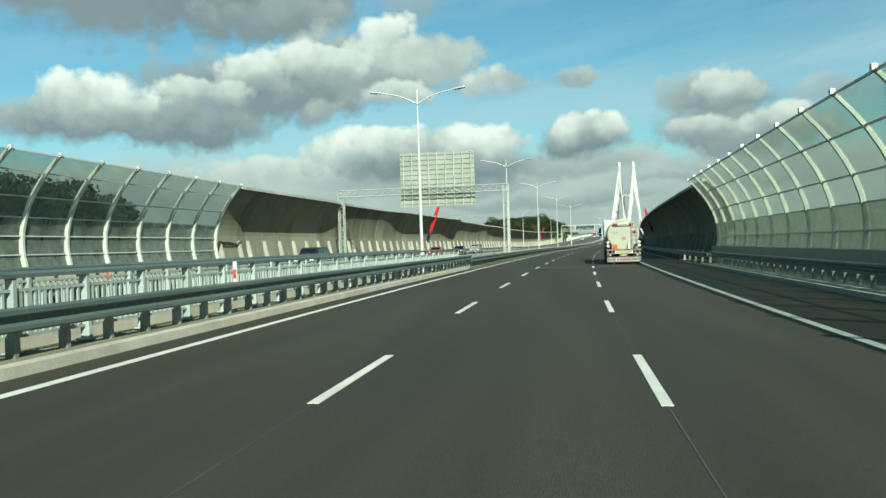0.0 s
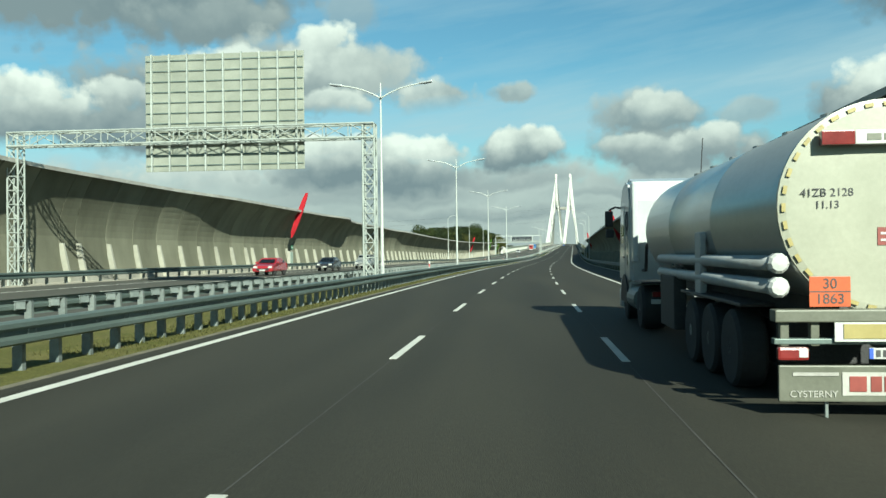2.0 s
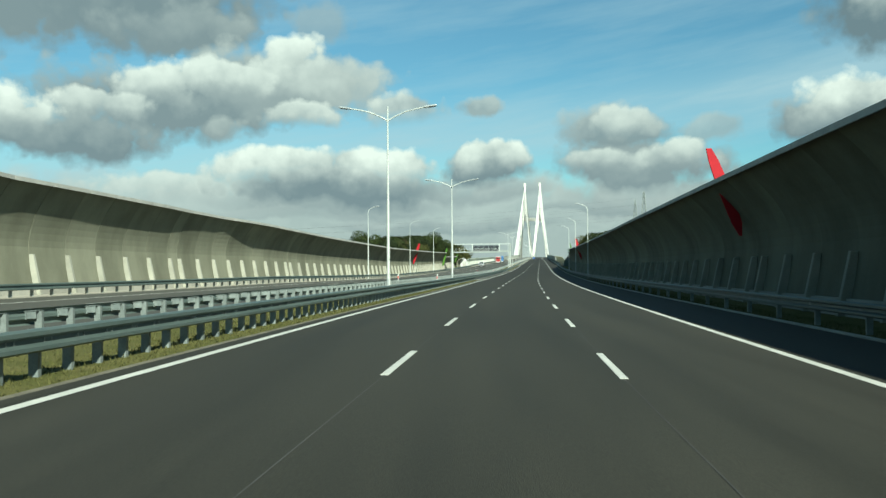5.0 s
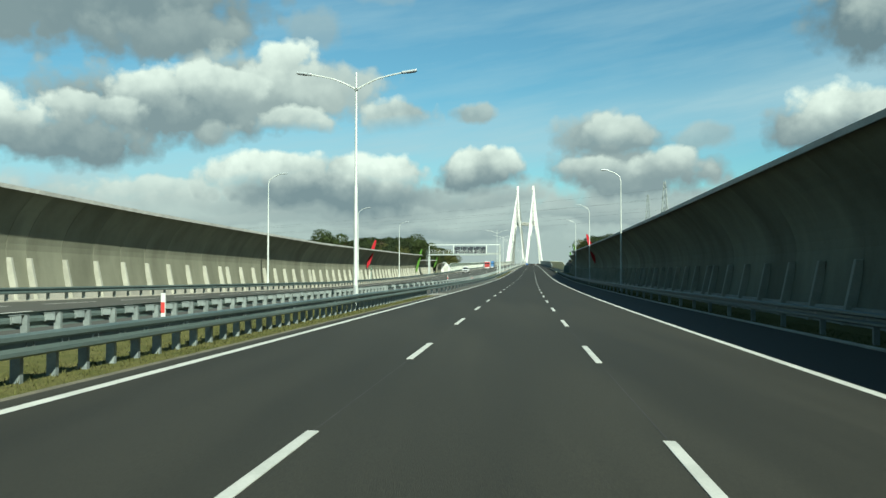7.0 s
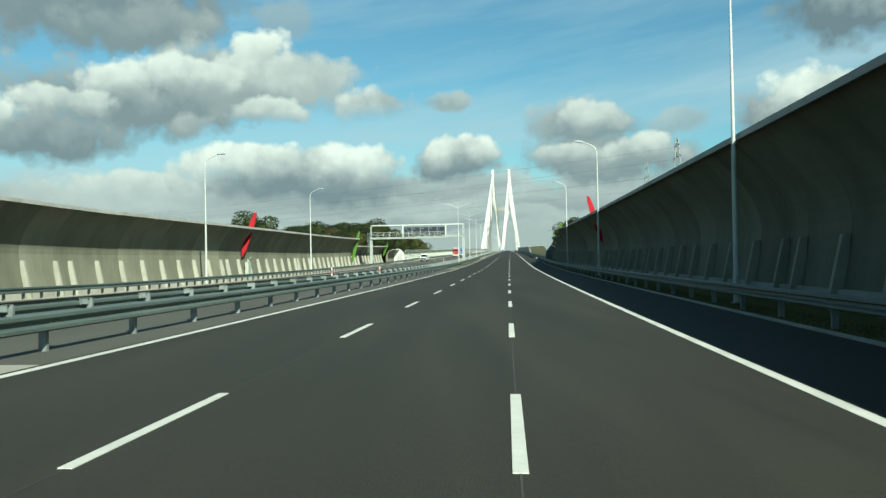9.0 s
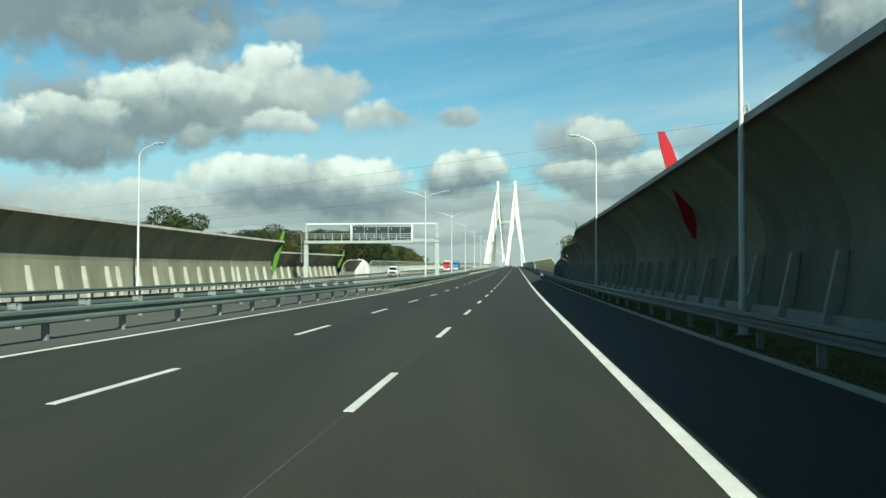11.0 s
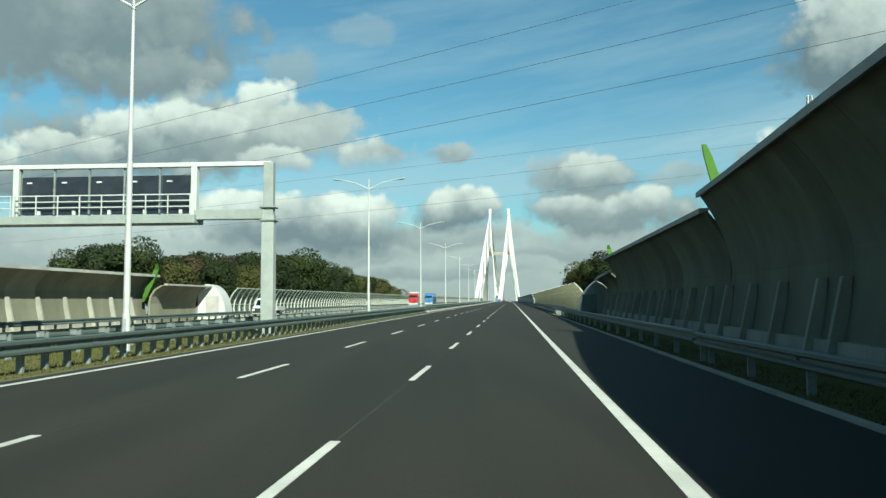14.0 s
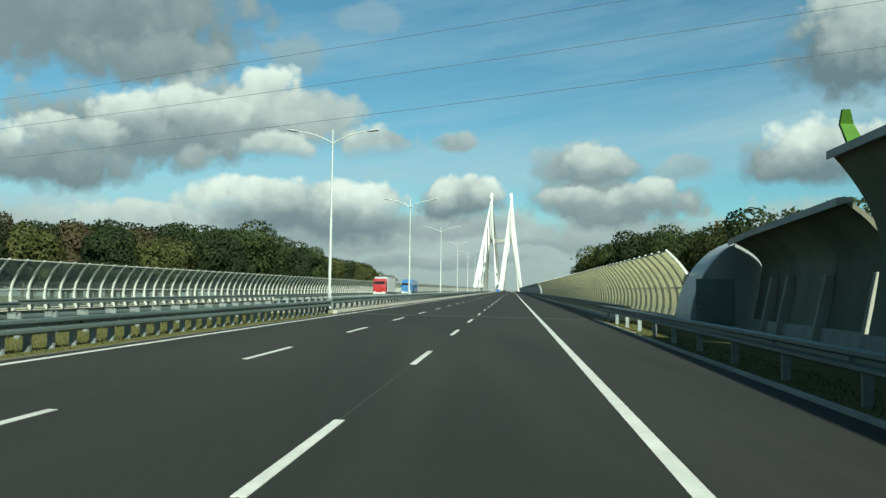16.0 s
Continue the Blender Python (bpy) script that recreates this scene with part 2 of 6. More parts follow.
def surf(name, c1, c2, big=1.5, fine=40.0, rough=0.6, metal=0.0, bump=0.25, grain=0.3, stretch=(1, 1, 1), dist=0.02, coat=0.0, gloss=0.5, vary=0.08, newer=None):
    """A surface with variation at two scales: stains of size 1/big metres from c1 to c2, and grain of 1/fine metres; newer: where along y it turns into newer, darker stuff."""
    m = bpy.data.materials.new(name)
    m.use_nodes = True
    nt = m.node_tree
    b = nt.nodes["Principled BSDF"]
    b.inputs["Metallic"].default_value = metal
    b.inputs["Specular IOR Level"].default_value = gloss
    b.inputs["Coat Weight"].default_value = coat
    tc, info = nt.nodes.new("ShaderNodeTexCoord"), nt.nodes.new("ShaderNodeObjectInfo")
    sh = nt.nodes.new("ShaderNodeVectorMath")
    sh.operation = "MULTIPLY_ADD"
    nt.links.new(tc.outputs["Object"], sh.inputs[0])
    sh.inputs[1].default_value = stretch
    mul = nt.nodes.new("ShaderNodeMath")
    mul.operation = "MULTIPLY"
    nt.links.new(info.outputs["Random"], mul.inputs[0])
    mul.inputs[1].default_value = 37.0
    nt.links.new(mul.outputs[0], sh.inputs[2])

    def tex(scale, detail):
        n = nt.nodes.new("ShaderNodeTexNoise")
        nt.links.new(sh.outputs[0], n.inputs["Vector"])
        n.inputs["Scale"].default_value, n.inputs["Detail"].default_value, n.inputs["Roughness"].default_value = scale, detail, 0.6
        return n.outputs[0]

    n1, n2 = tex(big, 5), tex(fine, 3)
    ramp = nt.nodes.new("ShaderNodeMapRange")
    nt.links.new(n1, ramp.inputs[0])
    ramp.inputs[1].default_value, ramp.inputs[2].default_value = 0.34, 0.66
    mix = nt.nodes.new("ShaderNodeMix")
    mix.data_type = "RGBA"
    nt.links.new(ramp.outputs[0], mix.inputs[0])
    mix.inputs[6].default_value, mix.inputs[7].default_value = [(*(x * TONE for x in c), 1) for c in (c1, c2)]
    g = nt.nodes.new("ShaderNodeMapRange")
    nt.links.new(n2, g.inputs[0])
    g.inputs[1].default_value, g.inputs[2].default_value, g.inputs[3].default_value, g.inputs[4].default_value = 0.25, 0.75, 1 - grain, 1 + grain
    each = nt.nodes.new("ShaderNodeMapRange")
    nt.links.new(info.outputs["Random"], each.inputs[0])
    each.inputs[3].default_value, each.inputs[4].default_value = 1 - vary, 1 + vary
    both = nt.nodes.new("ShaderNodeMath")
    both.operation = "MULTIPLY"
    nt.links.new(g.outputs[0], both.inputs[0])
    nt.links.new(each.outputs[0], both.inputs[1])
    if newer:
        apart, age, worn = nt.nodes.new("ShaderNodeSeparateXYZ"), nt.nodes.new("ShaderNodeMapRange"), nt.nodes.new("ShaderNodeMath")
        nt.links.new(tc.outputs["Object"], apart.inputs[0])
        nt.links.new(apart.outputs[1], age.inputs[0])
        age.inputs[1].default_value, age.inputs[2].default_value, age.inputs[3].default_value, age.inputs[4].default_value = *newer, 1.0, 0.76
        worn.operation = "MULTIPLY"
        nt.links.new(both.outputs[0], worn.inputs[0])
        nt.links.new(age.outputs[0], worn.inputs[1])
        both = worn
    sc = nt.nodes.new("ShaderNodeVectorMath")
    sc.operation = "SCALE"
    nt.links.new(mix.outputs[2], sc.inputs[0])
    nt.links.new(both.outputs[0], sc.inputs["Scale"])
    nt.links.new(sc.outputs[0], b.inputs["Base Color"])
    r = nt.nodes.new("ShaderNodeMapRange")
    nt.links.new(n1, r.inputs[0])
    r.inputs[3].default_value, r.inputs[4].default_value = max(0.03, rough - 0.1), min(1.0, rough + 0.1)
    nt.links.new(r.outputs[0], b.inputs["Roughness"])
    if bump:
        bp = nt.nodes.new("ShaderNodeBump")
        bp.inputs["Strength"].default_value, bp.inputs["Distance"].default_value = bump, dist
        nt.links.new(n2, bp.inputs["Height"])
        nt.links.new(bp.outputs[0], b.inputs["Normal"])
    return m


M = {}
M["asphalt"] = surf("asphalt", (0.0232, 0.0220, 0.0152), (0.0365, 0.0345, 0.0245), 0.35, 90, 0.8, 0, 0.5, 0.4, (1.6, 0.12, 1), 0.006, gloss=0.25, newer=(230.0, 350.0))
M["asphalt_west"] = surf("asphalt_west", (0.045, 0.0435, 0.032), (0.064, 0.061, 0.046), 0.3, 90, 0.85, 0, 0.3, 0.25, (1.5, 0.15, 1), 0.006)
M["crossing"] = surf("pale_paving", (0.17, 0.16, 0.13), (0.26, 0.245, 0.205), 0.4, 30, 0.9, 0, 0.3, 0.2)
M["seam"] = surf("paving_seam", (0.024, 0.023, 0.020), (0.051, 0.049, 0.043), 0.7, 40, 0.9, 0, 0.2, 0.3)
M["paint_line"] = surf("paint_line", (0.432, 0.427, 0.378), (0.540, 0.531, 0.477), 1.2, 30, 0.6, 0, 0.3, 0.10, dist=0.004)
M["concrete"] = surf("concrete", (0.24, 0.228, 0.19), (0.33, 0.315, 0.265), 0.6, 18, 0.85, 0, 0.35, 0.12, (1, 1, 0.25), 0.01)
M["kerb"] = surf("kerb", (0.285, 0.264, 0.211), (0.389, 0.361, 0.293), 0.9, 25, 0.9, 0, 0.4, 0.15, dist=0.01)
M["wall"] = surf("wall_panel", (0.126, 0.124, 0.089), (0.180, 0.177, 0.129), 0.4, 22, 0.95, 0, 0.25, 0.08, (1, 1, 0.45), 0.01, gloss=0.1, vary=0.14)
M["buttress"] = surf("buttress", (0.225, 0.220, 0.176), (0.300, 0.292, 0.238), 0.8, 20, 0.85, 0, 0.3, 0.12)
M["coping"] = surf("coping", (0.27, 0.26, 0.232), (0.38, 0.368, 0.33), 0.7, 20, 0.7, 0, 0.2, 0.12)
M["zinc"] = surf("galvanised_steel", (0.15, 0.172, 0.165), (0.23, 0.255, 0.24), 2.5, 22, 0.5, 0.3, 0.12, 0.14)
M["zinc_dark"] = surf("weathered_steel_rail", (0.083, 0.112, 0.102), (0.132, 0.165, 0.148), 0.8, 16, 0.5, 0.35, 0.1, 0.12, (1, 0.2, 1))
M["gantry"] = surf("galvanised_gantry", (0.28, 0.305, 0.28), (0.37, 0.395, 0.36), 1.5, 20, 0.5, 0.15, 0.08, 0.08)
M["balustrade"] = surf("painted_balustrade", (0.25, 0.285, 0.262), (0.32, 0.36, 0.33), 1.5, 20, 0.5, 0.1, 0.08, 0.08)
M["pole"] = surf("pole_paint", (0.378, 0.396, 0.369), (0.459, 0.477, 0.441), 1.5, 20, 0.45, 0.1, 0.08, 0.06)
M["lamp_head"] = surf("lamp_head", (0.30, 0.32, 0.33), (0.38, 0.40, 0.40), 3, 20, 0.4, 0.3, 0.05, 0.05)
M["red_fin"] = surf("red_fin", (0.24, 0.010, 0.016), (0.30, 0.014, 0.021), 0.8, 20, 0.7, 0, 0.1, 0.06, gloss=0.08)
M["green_fin"] = surf("green_fin", (0.050, 0.115, 0.016), (0.068, 0.145, 0.021), 0.8, 20, 0.7, 0, 0.1, 0.06, gloss=0.08)
M["frame"] = surf("barrier_frame", (0.38, 0.39, 0.34), (0.47, 0.48, 0.42), 1.5, 20, 0.5, 0.1, 0.1, 0.08)
M["grass"] = surf("verge_grass", (0.085, 0.088, 0.024), (0.13, 0.118, 0.042), 1.1, 22, 0.95, 0, 0.8, 0.45, dist=0.05, gloss=0.1)
M["grass_blade"] = surf("grass_blade", (0.050, 0.052, 0.016), (0.075, 0.072, 0.026), 1.1, 22, 0.95, 0, 0.0, 0.3, gloss=0.1)
M["dirt"] = surf("verge_dirt", (0.085, 0.075, 0.05), (0.14, 0.125, 0.085), 1.5, 30, 0.95, 0, 0.5, 0.3, dist=0.02)
M["soil"] = surf("meadow", (0.06, 0.075, 0.02), (0.11, 0.11, 0.04), 0.12, 3, 0.95, 0, 0.6, 0.35, dist=0.1, gloss=0.1)
M["sign_back"] = surf("sign_back", (0.20, 0.21, 0.172), (0.26, 0.27, 0.225), 0.6, 12, 0.5, 0.2, 0.05, 0.08)
M["steel_grey"] = surf("grey_painted_steel", (0.22, 0.24, 0.22), (0.29, 0.31, 0.285), 0.9, 16, 0.5, 0.1, 0.1, 0.08)
# shed front: grey that has the noise wall's shadow mixed into it
M["shed_front"] = surf("shed_front_shade_grey", (0.17, 0.18, 0.175), (0.215, 0.225, 0.215), 0.6, 16, 0.6, 0, 0.1, 0.1)
M["dark_panel"] = surf("display_panel", (0.012, 0.015, 0.022), (0.02, 0.024, 0.032), 2, 30, 0.35, 0, 0.05, 0.2)
M["stay"] = surf("stay_white", (0.594, 0.585, 0.540), (0.666, 0.657, 0.612), 0.1, 2, 0.6, 0, 0.05, 0.05)
M["pylon"] = surf("pylon_concrete", (0.486, 0.477, 0.432), (0.567, 0.549, 0.495), 0.08, 2, 0.85, 0, 0.1, 0.08)
M["rubber"] = surf("rubber", (0.018, 0.018, 0.018), (0.03, 0.03, 0.029), 4, 50, 0.85, 0, 0.3, 0.2)
M["black"] = surf("black_plastic", (0.012, 0.012, 0.013), (0.022, 0.022, 0.022), 3, 60, 0.6, 0, 0.15, 0.2)
M["chassis"] = surf("chassis", (0.025, 0.025, 0.026), (0.05, 0.048, 0.045), 2, 30, 0.7, 0.1, 0.3, 0.3)
M["tank"] = surf("tank_shell", (0.52, 0.54, 0.51), (0.58, 0.60, 0.57), 0.6, 14, 0.30, 0.7, 0.02, 0.05, (1, 0.3, 1))
M["tank_end"] = surf("tank_end_paint", (0.249, 0.249, 0.191), (0.301, 0.297, 0.230), 0.8, 18, 0.4, 0, 0.05, 0.06, coat=0.2)
M["cab"] = surf("cab_paint", (0.378, 0.396, 0.391), (0.447, 0.464, 0.456), 1.0, 14, 0.3, 0, 0.03, 0.04, coat=0.5)
M["orange"] = surf("orange_plate", (0.36, 0.062, 0.012), (0.42, 0.078, 0.016), 3, 30, 0.5, 0, 0.05, 0.05)
M["red_lamp"] = surf("red_lens", (0.13, 0.012, 0.012), (0.19, 0.02, 0.018), 6, 40, 0.2, 0, 0.05, 0.1, coat=0.6)
M["red"] = surf("red_mark", (0.34, 0.025, 0.022), (0.42, 0.035, 0.03), 3, 30, 0.5, 0, 0.05, 0.08)
M["exit_green"] = surf("sign_green", (0.015, 0.12, 0.05), (0.02, 0.15, 0.065), 3, 30, 0.5, 0, 0.0, 0.06)
M["mint"] = surf("mint_paint", (0.24, 0.30, 0.25), (0.30, 0.36, 0.30), 1, 20, 0.5, 0, 0.05, 0.08)
M["dark_red"] = surf("dark_red_mark", (0.16, 0.03, 0.022), (0.22, 0.04, 0.03), 3, 30, 0.5, 0, 0.0, 0.08)
M["white"] = surf("white_plastic", (0.391, 0.391, 0.365), (0.459, 0.459, 0.433), 3, 30, 0.45, 0, 0.05, 0.05)
M["yellow"] = surf("yellow_reflector", (0.27, 0.22, 0.08), (0.32, 0.265, 0.10), 3, 30, 0.4, 0, 0.05, 0.05)
M["bumper"] = surf("olive_grey_bumper", (0.089, 0.092, 0.066), (0.128, 0.130, 0.098), 2, 20, 0.5, 0.1, 0.1, 0.1)
M["dark_letter"] = surf("dark_letter", (0.03, 0.03, 0.03), (0.05, 0.05, 0.05), 3, 30, 0.6, 0, 0, 0.05)
M["blue_strip"] = surf("blue_strip", (0.02, 0.06, 0.35), (0.03, 0.08, 0.42), 3, 30, 0.5, 0, 0, 0.05)
M["hose"] = surf("grey_pipe", (0.340, 0.348, 0.340), (0.425, 0.433, 0.425), 2, 20, 0.5, 0.1, 0.1, 0.08)
M["cable"] = surf("cable", (0.10, 0.11, 0.11), (0.14, 0.15, 0.15), 2, 30, 0.6, 0.2, 0, 0.1)
M["bark"] = surf("bark", (0.06, 0.048, 0.035), (0.10, 0.08, 0.06), 3, 20, 0.95, 0, 0.8, 0.3, (1, 1, 0.2), 0.05)
for key, a, b in (("leaf_green", (0.045, 0.064, 0.022), (0.070, 0.088, 0.034)), ("leaf_olive", (0.080, 0.088, 0.028), (0.116, 0.118, 0.044)),
                  ("leaf_rust", (0.074, 0.064, 0.034), (0.104, 0.086, 0.048)), ("leaf_dark", (0.030, 0.044, 0.020), (0.048, 0.062, 0.028))):
    M[key] = surf(key, a, b, 0.5, 2.5, 0.8, 0, 0.0, 0.35, gloss=0.1)
    nt = M[key].node_tree          # leaves let light through
    body, thin, both = nt.nodes["Principled BSDF"], nt.nodes.new("ShaderNodeBsdfTranslucent"), nt.nodes.new("ShaderNodeMixShader")
    nt.links.new(body.inputs["Base Color"].links[0].from_socket, thin.inputs[0])
    nt.links.new(body.outputs[0], both.inputs[1])
    nt.links.new(thin.outputs[0], both.inputs[2])
    nt.links.new(both.outputs[0], nt.nodes["Material Output"].inputs[0])
for key, c in (("car_red", (0.24, 0.010, 0.016)), ("car_silver", (0.20, 0.21, 0.20)), ("car_black", (0.015, 0.016, 0.02)), ("car_blue", (0.03, 0.10, 0.32)),
               ("car_white", (0.55, 0.56, 0.55)), ("truck_red", (0.26, 0.015, 0.015)), ("truck_blue", (0.04, 0.12, 0.27))):
    M[key] = surf(key, c, tuple(min(1, x * 1.12 + 0.004) for x in c), 1.2, 20, 0.28, 0.15 if "silver" in key else 0.0, 0.0, 0.04, coat=0.7)


def glass_mat(name, tint, rough, amount, dust=(0.30, 0.32, 0.28), through=(0.2, 0.2, 0.16)):
    m = bpy.data.materials.new(name)
    m.use_nodes = True
    nt = m.node_tree
    nt.nodes.clear()
    out, mix = nt.nodes.new("ShaderNodeOutputMaterial"), nt.nodes.new("ShaderNodeMixShader")
    tr, gl = nt.nodes.new("ShaderNodeBsdfTransparent"), nt.nodes.new("ShaderNodeBsdfPrincipled")
    tr.inputs[0].default_value = (*tint, 1)
    gl.inputs["Base Color"].default_value = (*dust, 1)
    tl, both = nt.nodes.new("ShaderNodeBsdfTranslucent"), nt.nodes.new("ShaderNodeAddShader")
    tl.inputs[0].default_value = (*through, 1)
    nt.links.new(gl.outputs[0], both.inputs[0])
    nt.links.new(tl.outputs[0], both.inputs[1])
    gl.inputs["Roughness"].default_value = rough
    tc, n = nt.nodes.new("ShaderNodeTexCoord"), nt.nodes.new("ShaderNodeTexNoise")
    nt.links.new(tc.outputs["Object"], n.inputs["Vector"])
    n.inputs["Scale"].default_value, n.inputs["Detail"].default_value = 1.3, 5
    mr = nt.nodes.new("ShaderNodeMapRange")
    nt.links.new(n.outputs[0], mr.inputs[0])
    mr.inputs[1].default_value, mr.inputs[2].default_value, mr.inputs[3].default_value, mr.inputs[4].default_value = 0.3, 0.7, amount * 0.6, amount * 1.4
    nt.links.new(mr.outputs[0], mix.inputs[0])
    nt.links.new(tr.outputs[0], mix.inputs[1])
    nt.links.new(both.outputs[0], mix.inputs[2])
    nt.links.new(mix.outputs[0], out.inputs[0])
    return m


M["pane"] = glass_mat("dusty_acrylic", (0.76, 0.80, 0.76), 0.12, 0.16, (0.24, 0.26, 0.23), (0.2, 0.21, 0.18))
M["pane_low"] = glass_mat("dusty_acrylic_low", (0.55, 0.60, 0.54), 0.3, 0.5, (0.13, 0.145, 0.122), (0.15, 0.165, 0.135))
# the same panes with the sun's warm backlight put into their colour
M["pane_warm"] = glass_mat("sunlight_tinted_acrylic", (0.5, 0.5, 0.44), 0.3, 0.75, (0.20, 0.195, 0.15), (0.42, 0.40, 0.29))
wg = bpy.data.materials.new("window_glass")
wg.use_nodes = True
wb = wg.node_tree.nodes["Principled BSDF"]
wb.inputs["Base Color"].default_value, wb.inputs["Roughness"].default_value, wb.inputs["Coat Weight"].default_value = (0.012, 0.016, 0.018, 1), 0.06, 1.0
M["window"] = wg


# ---------- mesh helpers ----------
def mesh_of(bm, name, smooth=False):
    bmesh.ops.recalc_face_normals(bm, faces=bm.faces)
    me = bpy.data.meshes.new(name)
    bm.to_mesh(me)
    bm.free()
    if smooth:
        me.shade_smooth()
    return me


def part(name, bm, material, parent=None, label="", smooth=False, pose_m=None):
    me = mesh_of(bm, name, smooth) if isinstance(bm, bmesh.types.BMesh) else bm
    if not me.materials:
        me.materials.append(M[material])
    ob = new(name, me)
    if parent is not None:
        ob.parent = parent
    if pose_m is not None:
        ob.matrix_basis = pose_m
    if label:
        tagged(ob, label)
    return ob


def thing(name, m, label, category, group="", kind=""):
    e = new(name)
    e.matrix_basis = m
    return tagged(e, label, category, group, kind)


def box(bm, c, size, turn=None, bevel=0.0):
    """A box round c; turn is a 3x3 or 4x4 matrix."""
    m = Matrix.Translation(c) @ (turn.to_4x4() if turn is not None else Matrix.Identity(4)) @ Matrix.Diagonal((*size, 1))
    made = bmesh.ops.create_cube(bm, size=1.0, matrix=m)
    if bevel:
        edges = list({e for v_ in made["verts"] for e in v_.link_edges})
        bmesh.ops.bevel(bm, geom=edges, offset=bevel, segments=2, affect="EDGES", profile=0.6)


def tube(bm, pts, r, n=8, cap=True):
    """A round bar through pts; r may be a list of radii."""
    pts = [Vector(p) for p in pts]
    rs = r if isinstance(r, (list, tuple)) else [r] * len(pts)
    rings = []
    for i, p in enumerate(pts):
        way = (pts[min(i + 1, len(pts) - 1)] - pts[max(i - 1, 0)]).normalized()
        side_v = way.cross(Vector((0, 0, 1)))
        if side_v.length < 1e-3:
            side_v = Vector((1, 0, 0))
        side_v.normalize()
        up_v = side_v.cross(way)
        rings.append([bm.verts.new(p + (side_v * math.cos(2 * math.pi * k / n) + up_v * math.sin(2 * math.pi * k / n)) * rs[i]) for k in range(n)])
    for a, b in zip(rings, rings[1:]):
        for k in range(n):
            bm.faces.new((a[k], a[(k + 1) % n], b[(k + 1) % n], b[k]))
    if cap:
        bm.faces.new(rings[0])
        bm.faces.new(rings[-1][::-1])


def extrude(bm, outline, a, b, axis="y"):
    """A prism: outline of (u, v) pairs, swept from a to b along axis (y: u is x, v is z; x: u is y, v is z; z: u is x, v is y)."""
    def place(p, w):
        return {"y": (p[0], w, p[1]), "x": (w, p[0], p[1]), "z": (p[0], p[1], w)}[axis]
    A, B = [bm.verts.new(place(p, a)) for p in outline], [bm.verts.new(place(p, b)) for p in outline]
    n = len(outline)
    for k in range(n):
        bm.faces.new((A[k], A[(k + 1) % n], B[(k + 1) % n], B[k]))
    bm.faces.new(A[::-1])
    bm.faces.new(B)


def lathe(bm, profile, n, m=None, shape=None):
    """Rings of (radius, y) about the y axis; shape turns an angle into a factor."""
    m = m or Matrix.Identity(4)
    rings = []
    for r, y in profile:
        rings.append([bm.verts.new(m @ Vector((r * math.cos(2 * math.pi * k / n) * (shape(k / n) if shape else 1), y, r * math.sin(2 * math.pi * k / n) * (shape(k / n) if shape else 1)))) for k in range(n)])
    for a, b in zip(rings, rings[1:]):
        for k in range(n):
            bm.faces.new((a[k], a[(k + 1) % n], b[(k + 1) % n], b[k]))
    bm.faces.new(rings[0])
    bm.faces.new(rings[-1][::-1])


def stations(a, b, step):
    n = max(1, round((b - a) / step))
    return [a + (b - a) * i / n for i in range(n + 1)]


def sweep(bm, profile, a, b, step=8.0, closed=True, shift=None):
    """Carries a profile of (d, z) along the road from a to b."""
    rings = []
    for s in stations(a, b, step):
        o = shift(s) if shift else (0, 0)
        rings.append([bm.verts.new(at(s, d + o[0], z + o[1])) for d, z in profile])
    n = len(profile)
    for p, q in zip(rings, rings[1:]):
        for k in range(n if closed else n - 1):
            bm.faces.new((p[k], p[(k + 1) % n], q[(k + 1) % n], q[k]))
    if closed:
        bm.faces.new(rings[0])
        bm.faces.new(rings[-1][::-1])


def strip(d0, d1, z, a, b, step=8.0):
    bm = bmesh.new()
    sweep(bm, [(d0, z), (d1, z)], a, b, step, closed=False)
    return bm


def slab(d0, d1, z0, z1, a, b, step=8.0):
    bm = bmesh.new()
    sweep(bm, [(d0, z0), (d0, z1), (d1, z1), (d1, z0)], a, b, step)
    return bm


def structure(name, bm, material, label, category=""):
    return tagged(part(name, bm, material), label, category or name.replace("_", " "), kind="structure")


# ---------- ground and road ----------
START, END = -120.0, 1700.0
MID = -6.9              # the line midway between the two carriageways
bm = bmesh.new()
cols = [(-2600, -9), (-900, -8), (-300, -7), (-120, -6.5), (-58, -6), (-31, -0.25), (-30, -0.22), (-27, -0.22), (-9.7, -0.22), (-4.1, -0.22), (13.2, -0.22), (16.5, -0.22), (17.5, -0.25), (44, -6), (100, -6.5), (300, -7), (900, -8), (2600, -9)]
rings = []
for s in [-900, -400] + stations(START - 30, 560, 20) + stations(600, END, 50) + [2200, 2590]:
    road_z = at(max(s, -150), 0).z
    ring = []
    for d, z in cols:
        far = abs(d - MID) > 26
        p = at(max(s, -150), d)
        if s < -150:
            p += Vector((0, s + 150, 0))
        p.z = p.z + z if not far else min(road_z, 1.75) + max(-1.2, z * 0.2)
        ring.append(bm.verts.new(p))
    rings.append(ring)
for p, q in zip(rings, rings[1:]):
    for k in range(len(cols) - 1):
        bm.faces.new((p[k], p[k + 1], q[k + 1], q[k]))
structure("ground", bm, "soil", "rough grass and soil beside the motorway", "ground")

